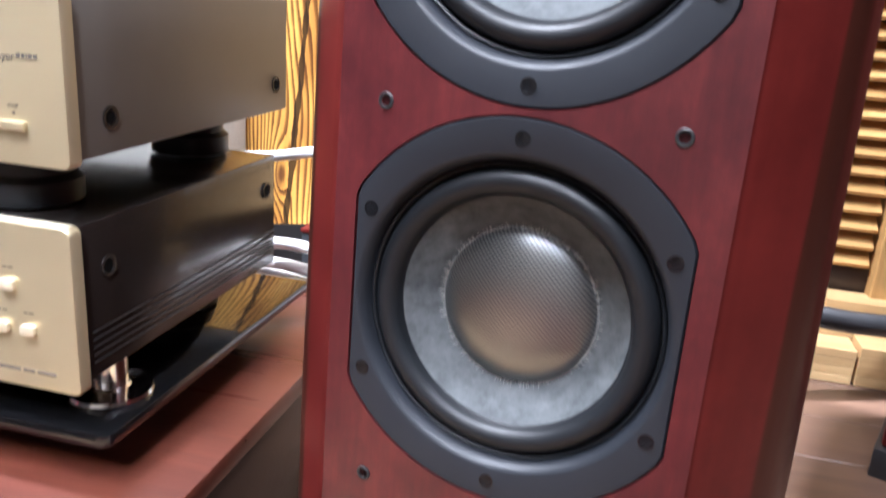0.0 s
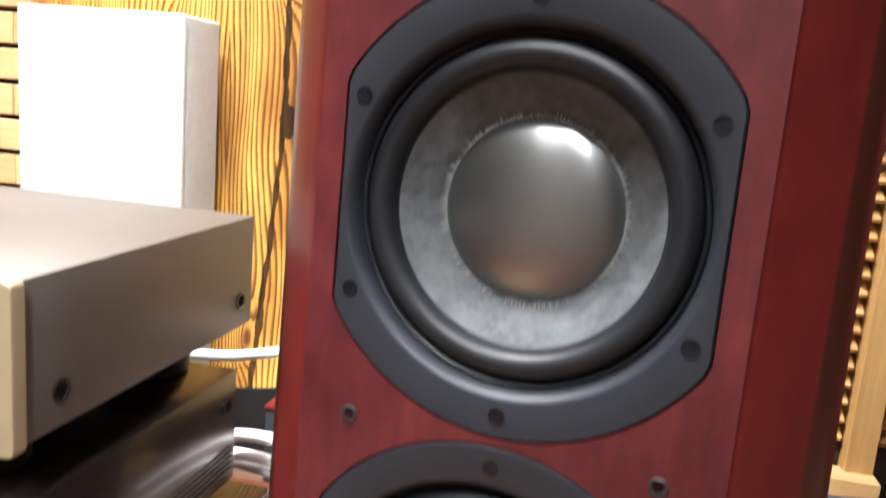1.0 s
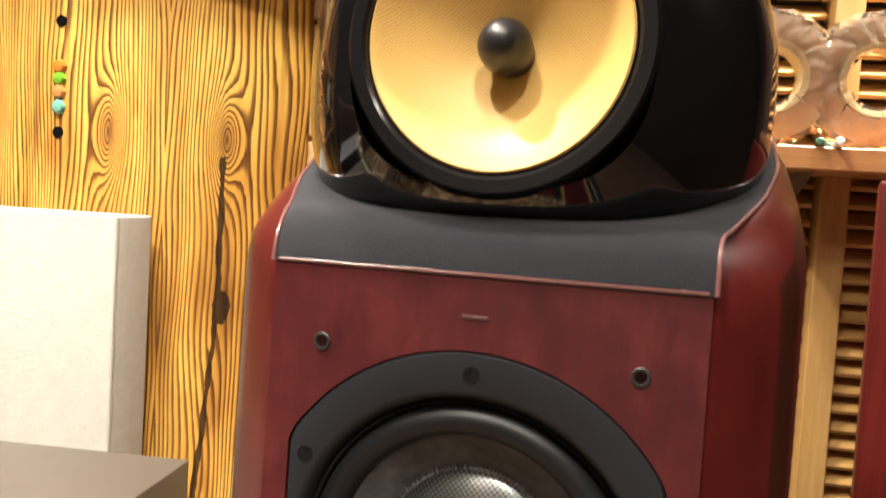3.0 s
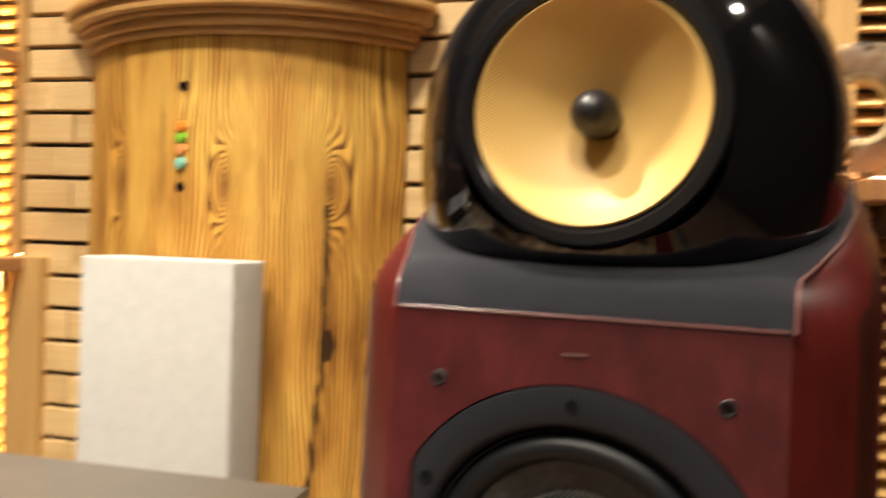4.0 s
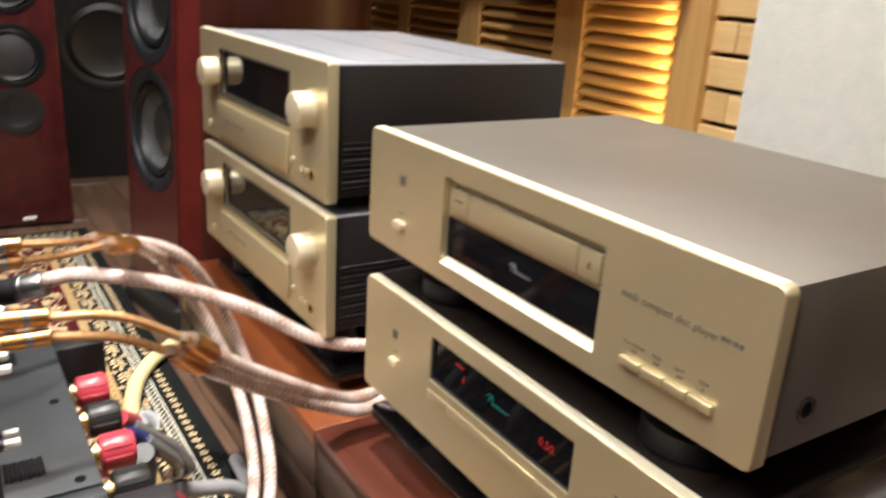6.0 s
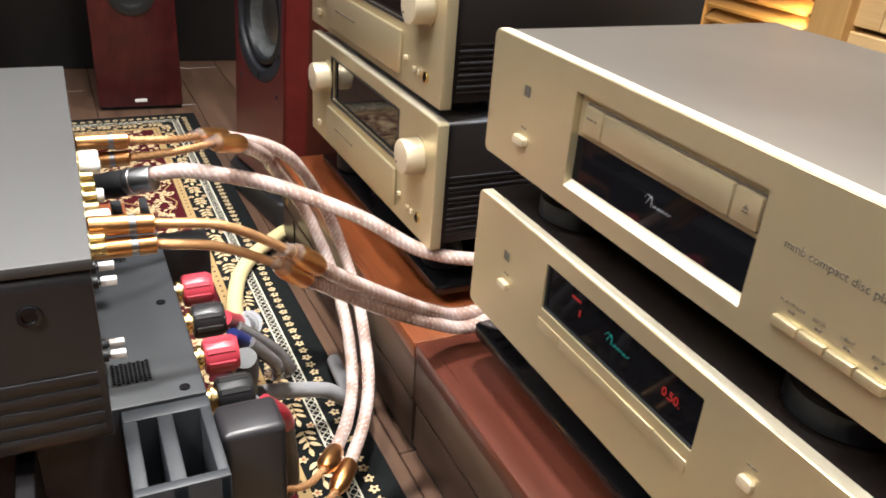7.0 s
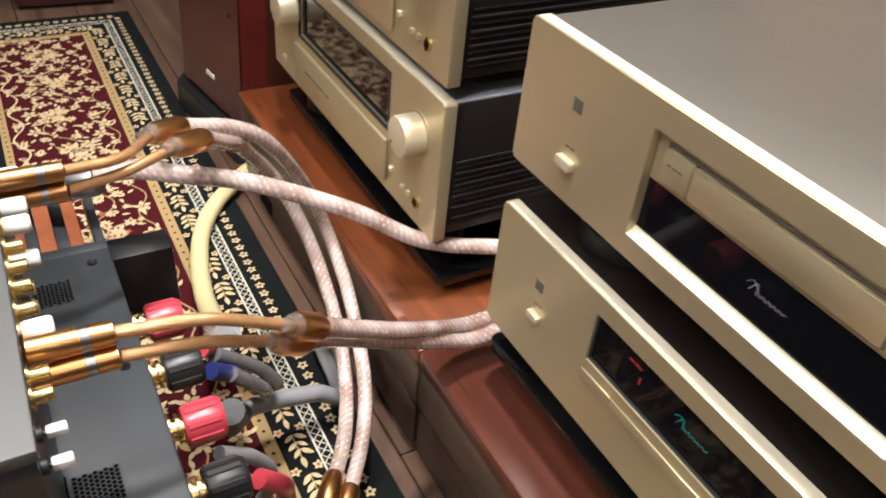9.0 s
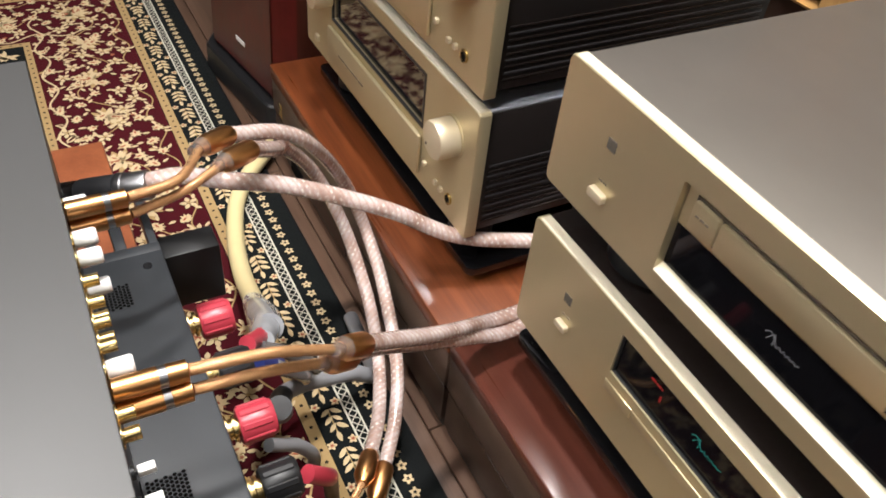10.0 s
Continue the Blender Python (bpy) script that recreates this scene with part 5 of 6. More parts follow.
# red cabinet, hose and stepped blocks at the right of the loudspeaker
redcab = thing("wooden_cabinet", pose(0.352, 1.005, 0.0, 0, 0, -21), "dark red stained wooden cabinet on a black plinth", "cabinet")
part("body", box(0.0, 0.36, 0.0, 0.20, 0.042, 0.86, 0.006), M_CHERRY_SIDE, redcab)
part("plinth", box(-0.006, 0.37, -0.006, 0.202, 0.0, 0.041, 0.003), M_BLACK, redcab, "black plinth")
step_rng = random.Random(9)
for i, (bx, by, h, w, d) in enumerate(((0.235, 1.285, 0.058, 0.150, 0.060), (0.390, 1.285, 0.066, 0.110, 0.060), (0.235, 1.350, 0.090, 0.100, 0.058), (0.340, 1.350, 0.118, 0.120, 0.058), (0.15, 1.30, 0.05, 0.080, 0.06))):
    ob = thing("stepped_block", pose(bx, by, 0.0), "pale layered wooden block on the floor by the wall", "wood block", "stepped wooden blocks")
    for k in range(4):
        part("layer", box(0, w, 0, d, h * k / 4 + 0.0003, h * (k + 1) / 4, 0.0008, 1), M_BLOCK, ob)
tagged(part("skirting_board", box(0.02, 1.5, 1.418, 1.4585, 0.092, 0.158, 0.002), M_RACKSIDE), "dark brown skirting board", "skirting", "", "structure")
tagged(part("black_hose", tube([(0.05, 1.20, 0.155), (0.20, 1.21, 0.145), (0.33, 1.22, 0.128), (0.5, 1.30, 0.10), (0.62, 1.40, 0.012)], 0.017, 14), M_BLACK), "thick black hose behind the loudspeaker", "hose")
for pts, r in (([(-0.56, 0.80, 0.345), (-0.50, 0.84, 0.350), (-0.42, 0.86, 0.352), (-0.30, 0.87, 0.372), (-0.16, 0.86, 0.36)], 0.0062),
               ([(-0.58, 0.79, 0.27), (-0.48, 0.90, 0.228), (-0.42, 0.95, 0.215), (-0.3, 0.97, 0.19), (-0.14, 0.88, 0.16)], 0.008),
               ([(-0.60, 0.79, 0.26), (-0.50, 0.92, 0.198), (-0.42, 0.96, 0.180), (-0.3, 0.96, 0.16), (-0.15, 0.87, 0.12)], 0.008),
               ([(-0.62, 0.79, 0.25), (-0.50, 0.94, 0.180), (-0.40, 0.97, 0.155), (-0.28, 0.96, 0.14), (-0.15, 0.87, 0.09)], 0.007)):
    tagged(part("white_hose", tube(pts, r, 12), M_WHITEHOSE), "white sheathed cable behind the converter", "cable", "white cables")

# ---------------- far loudspeakers ----------------
slim = thing("slim_loudspeaker", pose(-2.335, 0.2585, 0.0, 0, 0, 86), "slim dark red floor loudspeaker with grey drivers at a curtain", "loudspeaker")
part("cabinet", box(-0.103, 0.103, 0.0, 0.30, 0.0085, 0.95, 0.006), M_CHERRY, slim)
part("plinth", box(-0.10, 0.10, 0.01, 0.29, 0.0, 0.0080, 0.002), M_BLACK, slim, "black plinth")
for zc, r in ((0.4345, 0.074), (0.605, 0.074), (0.775, 0.050)):
    d = part("driver", lathe([(r, 0.0), (r, 0.003), (r * 0.88, 0.0035), (r * 0.84, 0.001), (r * 0.78, 0.006), (r * 0.7, 0.003), (r * 0.66, -0.001), (r * 0.3, -0.014 + 0.015)], 48, at(0, 0, zc, FRONT), False), M_RUBBER, slim, "black ringed driver")
    part("cone", lathe([(r * 0.66, 0.0015), (r * 0.45, 0.006), (r * 0.2, 0.0095), (0.0, 0.0105)], 40, at(0, 0, zc, FRONT), False), M_GREYCONE, d, "grey metal cone")
part("reflex_port", lathe([(0.058, 0.0), (0.058, 0.003), (0.046, 0.0045), (0.034, 0.001), (0.033, 0.0005), (0.0, 0.0005)], 40, at(0, 0, 0.3000, FRONT), False), M_BLACK, slim, "black reflex port")
part("label_plate", box(-0.015, 0.015, -0.002, 0.0, 0.0225, 0.0305, 0.0004, 1), M_WHITECAP, slim, "small white name plate")

sub = thing("black_loudspeaker", pose(-2.78, 0.02, 0.0, 0, 0, 84), "large black loudspeaker, its copy filling in a black curtain", "loudspeaker", "black loudspeakers")
part("cabinet", box(-0.19, 0.19, 0.0, 0.2, 0.0, 0.90, 0.008), M_PLASTICBLACK, sub)
part("driver", lathe([(0.14, 0.0), (0.14, 0.004), (0.125, 0.005), (0.118, 0.002), (0.10, 0.010), (0.09, 0.004), (0.03, -0.0 + 0.0015), (0.0, 0.0015)], 48, at(0.0, 0, 0.42, FRONT), False), M_PLASTICBLACK, sub, "black round driver")
# This copy stands in for a black curtain; no loudspeaker is known there.
copy_thing(sub, pose(-2.80, 0.56, 0.0, 0, 0, 84))
brown = thing("brown_loudspeaker", pose(-2.62, -0.36, 0.0, 0, 0, 80), "brown wooden loudspeaker standing by a rug", "loudspeaker")
part("cabinet", box(-0.15, 0.15, 0.0, 0.30, 0.02, 0.95, 0.006), wood("walnut", (0.06, 0.025, 0.012), (0.13, 0.055, 0.026)), brown)
part("plinth", box(-0.14, 0.14, 0.01, 0.29, 0.0, 0.0195), M_BLACK, brown)
part("grille", box(-0.13, 0.13, -0.012, -0.0005, 0.10, 0.92, 0.004), M_CLOTH, brown, "black cloth grille")

# ---------------- electronics in the foreground ----------------
stand = thing("wooden_stand", pose(-1.376, -0.45, 0.0), "low red-brown wooden stand on a rug under a power amplifier", "stand")
part("top_board", box(0.0, 0.42, 0.10, 0.5915, 0.1405, 0.1645, 0.003), M_REDWOOD, stand)
part("top_board", box(0.43, 0.80, 0.0, 0.530, 0.1405, 0.1645, 0.003), M_REDWOOD, stand)
for px, py in ((0.02, 0.12), (0.02, 0.52), (0.34, 0.52), (0.47, 0.02), (0.73, 0.02), (0.47, 0.46), (0.73, 0.46)):
    part("leg", box(px, px + 0.05, py, py + 0.05, 0.009, 0.1400, 0.002), M_REDWOOD, stand)

power = thing("power_amplifier", pose(-0.995, 0.1525, 0.1650), "slate-grey power amplifier with gold binding posts on a wooden stand", "amplifier")
part("chassis", box(0.0, 0.293, -0.52, 0.0, 0.0, 0.1285, 0.002), M_SLATE, power, "slate-grey painted metal chassis")


def bracket(x0, x1, flip):
    """A slotted rear bracket: three ribs joined by a top and an end bar."""
    holder = part("rear_bracket", box(x0 if flip else x1 - 0.014, x0 + 0.014 if flip else x1, -0.0622, 0.0, 0.006, 0.1262, 0.0012), M_SLATE, power, "slate-grey slotted bracket")
    n = 3
    for k in range(n):
        y = (-0.0625, -0.0390, -0.0085)[k]
        part("rib", box(x0, x1, y, y + (0.0100, 0.0110, 0.0080)[k], 0.006 if flip else 0.104, 0.1255, 0.0012), M_SLATE, holder)
    if flip:
        part("end_bar", box(x0 if not flip else x1 - 0.008, x0 + 0.008 if not flip else x1, -0.0625, -0.0005, 0.006, 0.1258, 0.001), M_SLATE, holder)
    if flip:
        part("floor_plate", box(x0, x1, -0.062, -0.007, 0.006, 0.030), M_BLACK, holder)
    return holder


bracket(0.2935, 0.385, True)
bracket(-0.0970, -0.0005, False)
part("terminal_block", box(0.305, 0.3455, 0.0008, 0.0480, 0.004, 0.1245, 0.006, 3), M_ANTHRACITE, power, "rounded black terminal block")
part("power_plug", box(-0.048, -0.0155, 0.0008, 0.0555, 0.030, 0.1010, 0.002), M_PLASTICBLACK, power, "square black mains plug")
for k in range(9):
    part("heat_fin", box(0.2935, 0.385, -0.50 + 0.046 * k, -0.488 + 0.046 * k, 0.006, 0.118, 0.002), M_ANTHRACITE, power)
for x, y in ((0.0186, -0.0162), (0.1508, -0.0156), (0.2824, -0.0150)):
    s = part("lid_screw", lathe([(0.0042, 0.0), (0.0040, 0.0010), (0.0026, 0.0012), (0.0, 0.0002)], 20, at(x, y, 0.1285)), M_SCREW, power)
# perforated vents as small holes in a dark plate
for vx in (0.0345, 0.2365):
    bm = bmesh.new()
    for i in range(8):
        for j in range(9):
            cx = vx + 0.0015 + i * 0.0035 + (0.00175 if j % 2 else 0)
            cy = -0.0634 + j * 0.00318
            ring = [bm.verts.new((cx + 0.00168 * math.sin(TAU * k / 6), cy + 0.00168 * math.cos(TAU * k / 6), 0.1292)) for k in range(6)]
            bm.faces.new(ring)
    vent = part("vent_plate", box(vx, vx + 0.0290, -0.0660, -0.0355, 0.1280, 0.1289), M_VENT, power, "fine perforated metal vent")
    part("perforation", bm, M_HOLE, vent, "", 0)
    part("vent_rim", panel_with_hole(0.0318, 0.0333, 0.0016, 0.0302, 0.0016, 0.0317, 0.0008, 0.0006), M_HOLE, vent, "dark sunken rim").matrix_local = at(vx - 0.0014, -0.0674, 0.1292, pose(0, 0, 0, 90))


def binding_post(x, z, cap_material, cap_label):
    p = part("binding_post", lathe([(0.013, 0.0), (0.013, 0.004), (0.0085, 0.0045), (0.0085, 0.0075), (0.0115, 0.008), (0.0115, 0.0105), (0.0080, 0.011), (0.0080, 0.018)], 28, at(x, 0.0, z, BACK)), M_GOLD, power, "gold-plated binding post")
    bm = lathe([(0.0146, 0.0), (0.0158, 0.002), (0.0158, 0.0265), (0.0144, 0.0295), (0.0, 0.0295)], 40, at(x, 0.0130, z, BACK))
    part("post_cap", bm, cap_material, p, cap_label)
    for k in range(8):
        a = TAU * k / 8
        rib = box(-0.0026, 0.0026, 0.0, 0.025, -0.0010, 0.0010, 0.0008, 1)
        rib.transform(at(x + 0.0158 * math.cos(a), 0.0145, z + 0.0158 * math.sin(a), pose(0, 0, 0, 0, -math.degrees(a) + 90, 0)))
        part("cap_rib", rib, cap_material, p)
    return p


for x, mat, lab in ((0.0655, M_RED, "fluted red cap"), (0.1270, M_BLACK, "fluted black cap"), (0.1880, M_RED, "fluted red cap"), (0.2490, M_BLACK, "fluted black cap")):
    binding_post(x, 0.0875, mat, lab)

pre = thing("preamplifier", pose(-1.100, 0.0845, 0.2940), "warm-grey topped black preamplifier stacked on a power amplifier", "amplifier")
part("case", prism(rounded(0.4465, 0.129, 0.008, 4, 0.22325, 0.0765), -0.42, 0.0, "Y", 0.0012), M_ANTHRACITE, pre, "anthracite metal case")
part("lid", box(0.0, 0.4465, -0.418, 0.0015, 0.1415, 0.1493, 0.0012), M_GREYTOP, pre, "warm grey satin lid")
for k in range(5):
    part("side_fin", box(0.4460, 0.4482, -0.41, -0.004, 0.022 + 0.0105 * k, 0.0275 + 0.0105 * k, 0.0008), M_ANTHRACITE, pre)
part("side_screw", lathe([(0.0075, 0.0), (0.0070, 0.002), (0.0045, 0.0022), (0.004, 0.0008), (0.0, 0.0008)], 24, at(0.4465, -0.0365, 0.116, pose(0, 0, 0, 0, 90, 0))), M_SCREW, pre, "black cap screw")
for fx in (0.12, 0.385):
    for fy in (-0.37, -0.05):
        part("foot", lathe([(0.016, -0.0012), (0.017, 0.004), (0.017, 0.012)], 20, at(fx, fy, 0.0)), M_BLACK, pre)


def rca(x, z, kind):
    if kind == "gold":
        p = part("input_socket", lathe([(0.0072, 0), (0.0072, 0.002), (0.0044, 0.0022), (0.0044, 0.011), (0.0040, 0.0115), (0.0022, 0.0115)], 24, at(x, 0, z, BACK)), M_GOLD, pre, "gold-plated input socket")
    elif kind == "lever":
        p = part("toggle_switch", lathe([(0.0042, 0), (0.0042, 0.003), (0.0018, 0.0035), (0.0018, 0.007)], 20, at(x, 0, z, BACK)), M_SOCKET, pre, "small toggle switch")
        part("toggle", box(x - 0.0027, x + 0.0027, 0.0045, 0.0140, z - 0.0024, z + 0.0024, 0.0008), M_WHITECAP, p, "flat white toggle cap")
    else:
        p = part("input_socket", lathe([(0.0072, 0), (0.0072, 0.002), (0.0044, 0.0022), (0.0044, 0.004)], 24, at(x, 0, z, BACK)), M_GOLD, pre)
        part("socket_cap", lathe([(0.0058, 0.0025), (0.0062, 0.004), (0.0062, 0.0165), (0.0050, 0.018), (0.0, 0.018)], 24, at(x, 0, z, BACK)), M_WHITECAP, p, "white rubber dust cap")


for x, kind in ((0.180, "white"), (0.219, "white"), (0.240, "white"), (0.263, "gold"), (0.284, "gold"), (0.303, "gold"), (0.324, "gold"), (0.343, "white"), (0.378, "gold"), (0.393, "gold"), (0.418, "lever"), (0.438, "lever")):
    rca(x, 0.1280, kind)
for x, kind in ((0.245, "white"), (0.275, "gold"), (0.295, "gold"), (0.332, "gold")):
    rca(x, 0.104, kind)
for x in (0.424, 0.437):
    rca(x, 0.073, "lever")

# ---------------- cables ----------------
def phono_cable(name, label, roots, tips, merge, split_end, after, m_after, lead_bends):
    """A pair of plugs, two braided leads, a barrel, then sheathed cables."""
    root = thing(name, Matrix(), label, "cable", "braided signal cables")
    for (a, b), bend, (line, _) in zip(zip(roots, tips), lead_bends, after):
        s = part("plug", along(a, b, [(0.0058, 0.0), (0.0072, 0.03), (0.0074, 0.60), (0.0066, 0.605), (0.0066, 0.72), (0.0072, 0.725), (0.0070, 0.985), (0.0050, 1.0)], 28), M_COPPER, root, "copper-gold phono plug")
        part("ring", along(a, b, [(0.0070, 0.61), (0.0070, 0.715)], 28), M_STEEL, s, "grey metal ring")
        end = Vector(line[0])
        start = Vector(merge).lerp(end, 0.25) + (end - Vector(split_end)) * 0.75
        part("lead", tube([b, *bend, start], 0.0040, 12), M_BRAID, root, "copper braided lead")
        barrel = part("barrel", along(start, end, [(0.0055, -0.10), (0.0075, 0.03), (0.0098, 0.18), (0.0102, 0.86), (0.0086, 1.0)], 28), M_COPPER, root, "copper-gold barrel splitter")
        part("clear_sleeve", along(start, end, [(0.0046, -0.30), (0.0060, -0.12), (0.0088, 0.05)], 20), M_CRYSTAL, barrel, "clear shrink sleeve")
    for line, r in after:
        part("sheathed_cable", tube(line, r, 14, 16), m_after, root, "pink clear-skinned cable with copper threads")
    return root


A_UPPER = [(-0.776, 0.262, 0.3455), (-0.793, 0.295, 0.317), (-0.8165, 0.350, 0.275), (-0.844, 0.405, 0.234), (-0.858, 0.4505, 0.2125), (-0.845, 0.52, 0.2245), (-0.80, 0.64, 0.226), (-0.77, 0.80, 0.27)]
A_LOWER = [(-0.777, 0.2512, 0.3350), (-0.800, 0.283, 0.3065), (-0.8205, 0.341, 0.263), (-0.839, 0.406, 0.2215), (-0.845, 0.457, 0.2030), (-0.842, 0.53, 0.2230), (-0.78, 0.64, 0.226), (-0.75, 0.80, 0.27)]
phono_cable("signal_cable", "pair of pink clear-skinned signal cables with copper plugs", ((-0.739, 0.0855, 0.4245), (-0.735, 0.0855, 0.4080)), ((-0.740, 0.130, 0.4210), (-0.736, 0.130, 0.4065)),
            (-0.7512, 0.2204, 0.3745), (-0.7765, 0.2548, 0.3385), [(A_UPPER, 0.0076), (A_LOWER, 0.0076)], M_CABLE, ([(-0.742, 0.180, 0.411)], [(-0.742, 0.176, 0.394)]))
B_OUTER = [(-1.031, 0.234, 0.377), (-1.050, 0.285, 0.356), (-1.060, 0.322, 0.325), (-1.096, 0.372, 0.238), (-1.089, 0.396, 0.168), (-1.024, 0.392, 0.136), (-0.938, 0.374, 0.096), (-0.882, 0.349, 0.071), (-0.835, 0.316, 0.058)]
B_INNER = [(-0.997, 0.245, 0.381), (-1.027, 0.2765, 0.353), (-1.073, 0.296, 0.320), (-1.110, 0.341, 0.249), (-1.083, 0.368, 0.179), (-1.013, 0.371, 0.118), (-0.948, 0.357, 0.083), (-0.884, 0.329, 0.078), (-0.8455, 0.303, 0.072)]
loop = phono_cable("signal_cable", "looped pair of pink clear-skinned signal cables with copper barrels", ((-0.911, 0.0855, 0.4245), (-0.914, 0.0855, 0.4060)), ((-0.914, 0.129, 0.4225), (-0.914, 0.129, 0.4065)),
                   (-0.9747, 0.1968, 0.3968), (-1.0140, 0.2395, 0.3790), [(B_OUTER, 0.0078), (B_INNER, 0.0078)], M_CABLE, ([(-0.935, 0.170, 0.413)], [(-0.932, 0.170, 0.402)]))
for a, b in (((-0.8350, 0.316, 0.058), (-0.8000, 0.288, 0.0560)), ((-0.8455, 0.303, 0.072), (-0.8120, 0.279, 0.0800))):
    part("barrel", along(a, b, [(0.0085, 0.0), (0.0105, 0.1), (0.0110, 0.75), (0.0060, 1.0)], 24), M_COPPER, loop, "copper-gold end barrel")
    part("lead", tube([b, (b[0] + 0.020, b[1] - 0.025, b[2] + 0.004), (b[0] + 0.030, b[1] - 0.06, b[2] + 0.02), (b[0] + 0.04, b[1] - 0.10, b[2] + 0.05)], 0.004, 10), M_BRAID, loop, "copper braided lead")
C_LINE = [(-1.0410, 0.152, 0.3365), (-1.030, 0.185, 0.3435), (-1.0075, 0.224, 0.3435), (-0.997, 0.283, 0.3275), (-0.976, 0.3706, 0.2893), (-0.9600, 0.4460, 0.2420), (-0.9350, 0.522, 0.2300), (-0.90, 0.62, 0.232), (-0.86, 0.80, 0.27)]
xlr = thing("balanced_cable", Matrix(), "single pink clear-skinned cable with a black and silver plug", "cable", "braided signal cables")
part("sheathed_cable", tube(C_LINE, 0.0086, 14, 16), M_CABLE, xlr, "pink clear-skinned cable with copper threads")
PLUG_A, PLUG_B = (-1.0690, 0.099, 0.3165), (-1.0410, 0.152, 0.3330)
part("plug_body", along(PLUG_A, PLUG_B, [(0.0135, 0.0), (0.0148, 0.05), (0.0148, 0.62), (0.0130, 0.63)], 28), M_CARBONGRIP, xlr, "black carbon-look grip")
part("plug_end", along(PLUG_A, PLUG_B, [(0.0146, 0.63), (0.0152, 0.66), (0.0152, 0.74), (0.0142, 0.76), (0.0142, 1.08), (0.0132, 1.12), (0.0088, 1.14)], 28), M_STEEL, xlr, "chrome collar")
part("plug_front", along((-1.0760, 0.0855, 0.3125), PLUG_A, [(0.0140, 0.0), (0.0140, 1.0)], 28), M_CHROME, xlr)

hose = thing("mains_cable", Matrix(), "thick cream mains cable with a grey sleeve on a rug", "cable")
part("cable", tube([(-1.512, 0.470, 0.0205), (-1.504, 0.430, 0.0205), (-1.484, 0.401, 0.0205), (-1.4512, 0.3693, 0.0205), (-1.4130, 0.3360, 0.0205), (-1.355, 0.303, 0.0205), (-1.280, 0.280, 0.0220), (-1.200, 0.266, 0.036), (-1.12, 0.257, 0.070), (-1.06, 0.250, 0.106)], 0.0125, 16), M_YELLOWHOSE, hose, "cream cable jacket")
part("grey_sleeve", along((-1.075, 0.251, 0.0970), (-0.965, 0.238, 0.178), [(0.0135, -0.15), (0.0150, 0.1), (0.0180, 0.6), (0.0150, 1.0)], 20), M_SLEEVE, hose, "milky grey shrink sleeve")
part("clear_boot", along((-0.985, 0.240, 0.162), (-0.935, 0.222, 0.196), [(0.0150, 0.0), (0.0165, 0.3), (0.0120, 1.0)], 18), M_SLEEVE, hose, "grey translucent boot")
part("red_lug_sleeve", tube([(-0.962, 0.236, 0.180), (-0.938, 0.220, 0.200), (-0.915, 0.203, 0.222)], 0.0085, 12), M_RED, hose, "red heat-shrink sleeve")
part("grey_lead", tube([(-0.920, 0.216, 0.205), (-0.9264, 0.2408, 0.180), (-0.9312, 0.2619, 0.155), (-0.9338, 0.2760, 0.128), (-0.960, 0.270, 0.105)], 0.0072, 12), M_CLEARLEAD, hose, "clear-sleeved grey lead")
part("blue_lug_sleeve", tube([(-0.908, 0.229, 0.186), (-0.900, 0.218, 0.200), (-0.894, 0.206, 0.213)], 0.0082, 12), M_BLUE, hose, "navy blue heat-shrink sleeve")
part("clear_lead_end", tube([(-0.897, 0.2243, 0.198), (-0.9003, 0.2386, 0.180), (-0.9083, 0.2548, 0.155), (-0.925, 0.2590, 0.130), (-0.955, 0.258, 0.110)], 0.0072, 12), M_CLEARLEAD, hose, "clear-sleeved grey lead")
grey = thing("speaker_cable", Matrix(), "grey speaker cable running from a binding post to the floor", "cable")
part("cable", tube([(-0.929, 0.234, 0.103), (-0.938, 0.240, 0.098), (-0.950, 0.270, 0.086), (-0.957, 0.326, 0.068), (-0.974, 0.362, 0.034), (-1.08, 0.376, 0.019)], 0.0095, 14), M_GREYHOSE, grey, "smooth grey jacket")
part("boot", tube([(-0.829, 0.206, 0.228), (-0.845, 0.211, 0.200), (-0.872, 0.214, 0.163), (-0.905, 0.222, 0.125), (-0.934, 0.2375, 0.100)], 0.0112, 14), M_PLASTICBLACK, grey, "black rubber boot")
red_lug = thing("spade_cable", Matrix(), "short cable with a red sleeve, black for the floor's shade", "cable")
part("red_sleeve", tube([(-0.758, 0.206, 0.228), (-0.760, 0.222, 0.210), (-0.772, 0.230, 0.186)], 0.0080, 12), M_RED, red_lug)
# The jacket is black to take in the shade on the floor there.
part("cable", tube([(-0.772, 0.230, 0.186), (-0.788, 0.237, 0.140), (-0.80, 0.24, 0.08), (-0.84, 0.22, 0.016)], 0.0070, 12), M_BLACK, red_lug)
white_lug = thing("spade_cable", Matrix(), "short dark cable with a white lug under the binding posts", "cable")
part("cable", tube([(-0.815, 0.19, 0.200), (-0.822, 0.22, 0.17), (-0.83, 0.235, 0.12), (-0.86, 0.21, 0.02)], 0.0065, 12), M_GREYHOSE, white_lug)

# ---------------- rug ----------------
RX0, RX1, RY0, RY1 = -2.268, 0.30, -1.35, 0.378
rug = thing("oriental_rug", pose(0, 0, 0), "oriental rug with black border, cream leaf scrolls and a red field", "rug")
RZ = 0.0078
part("base", box(RX0, RX1, RY0, RY1, -0.0055, RZ - 0.0008, 0.002, 1), M_PILE_BLACK, rug, "black pile border")


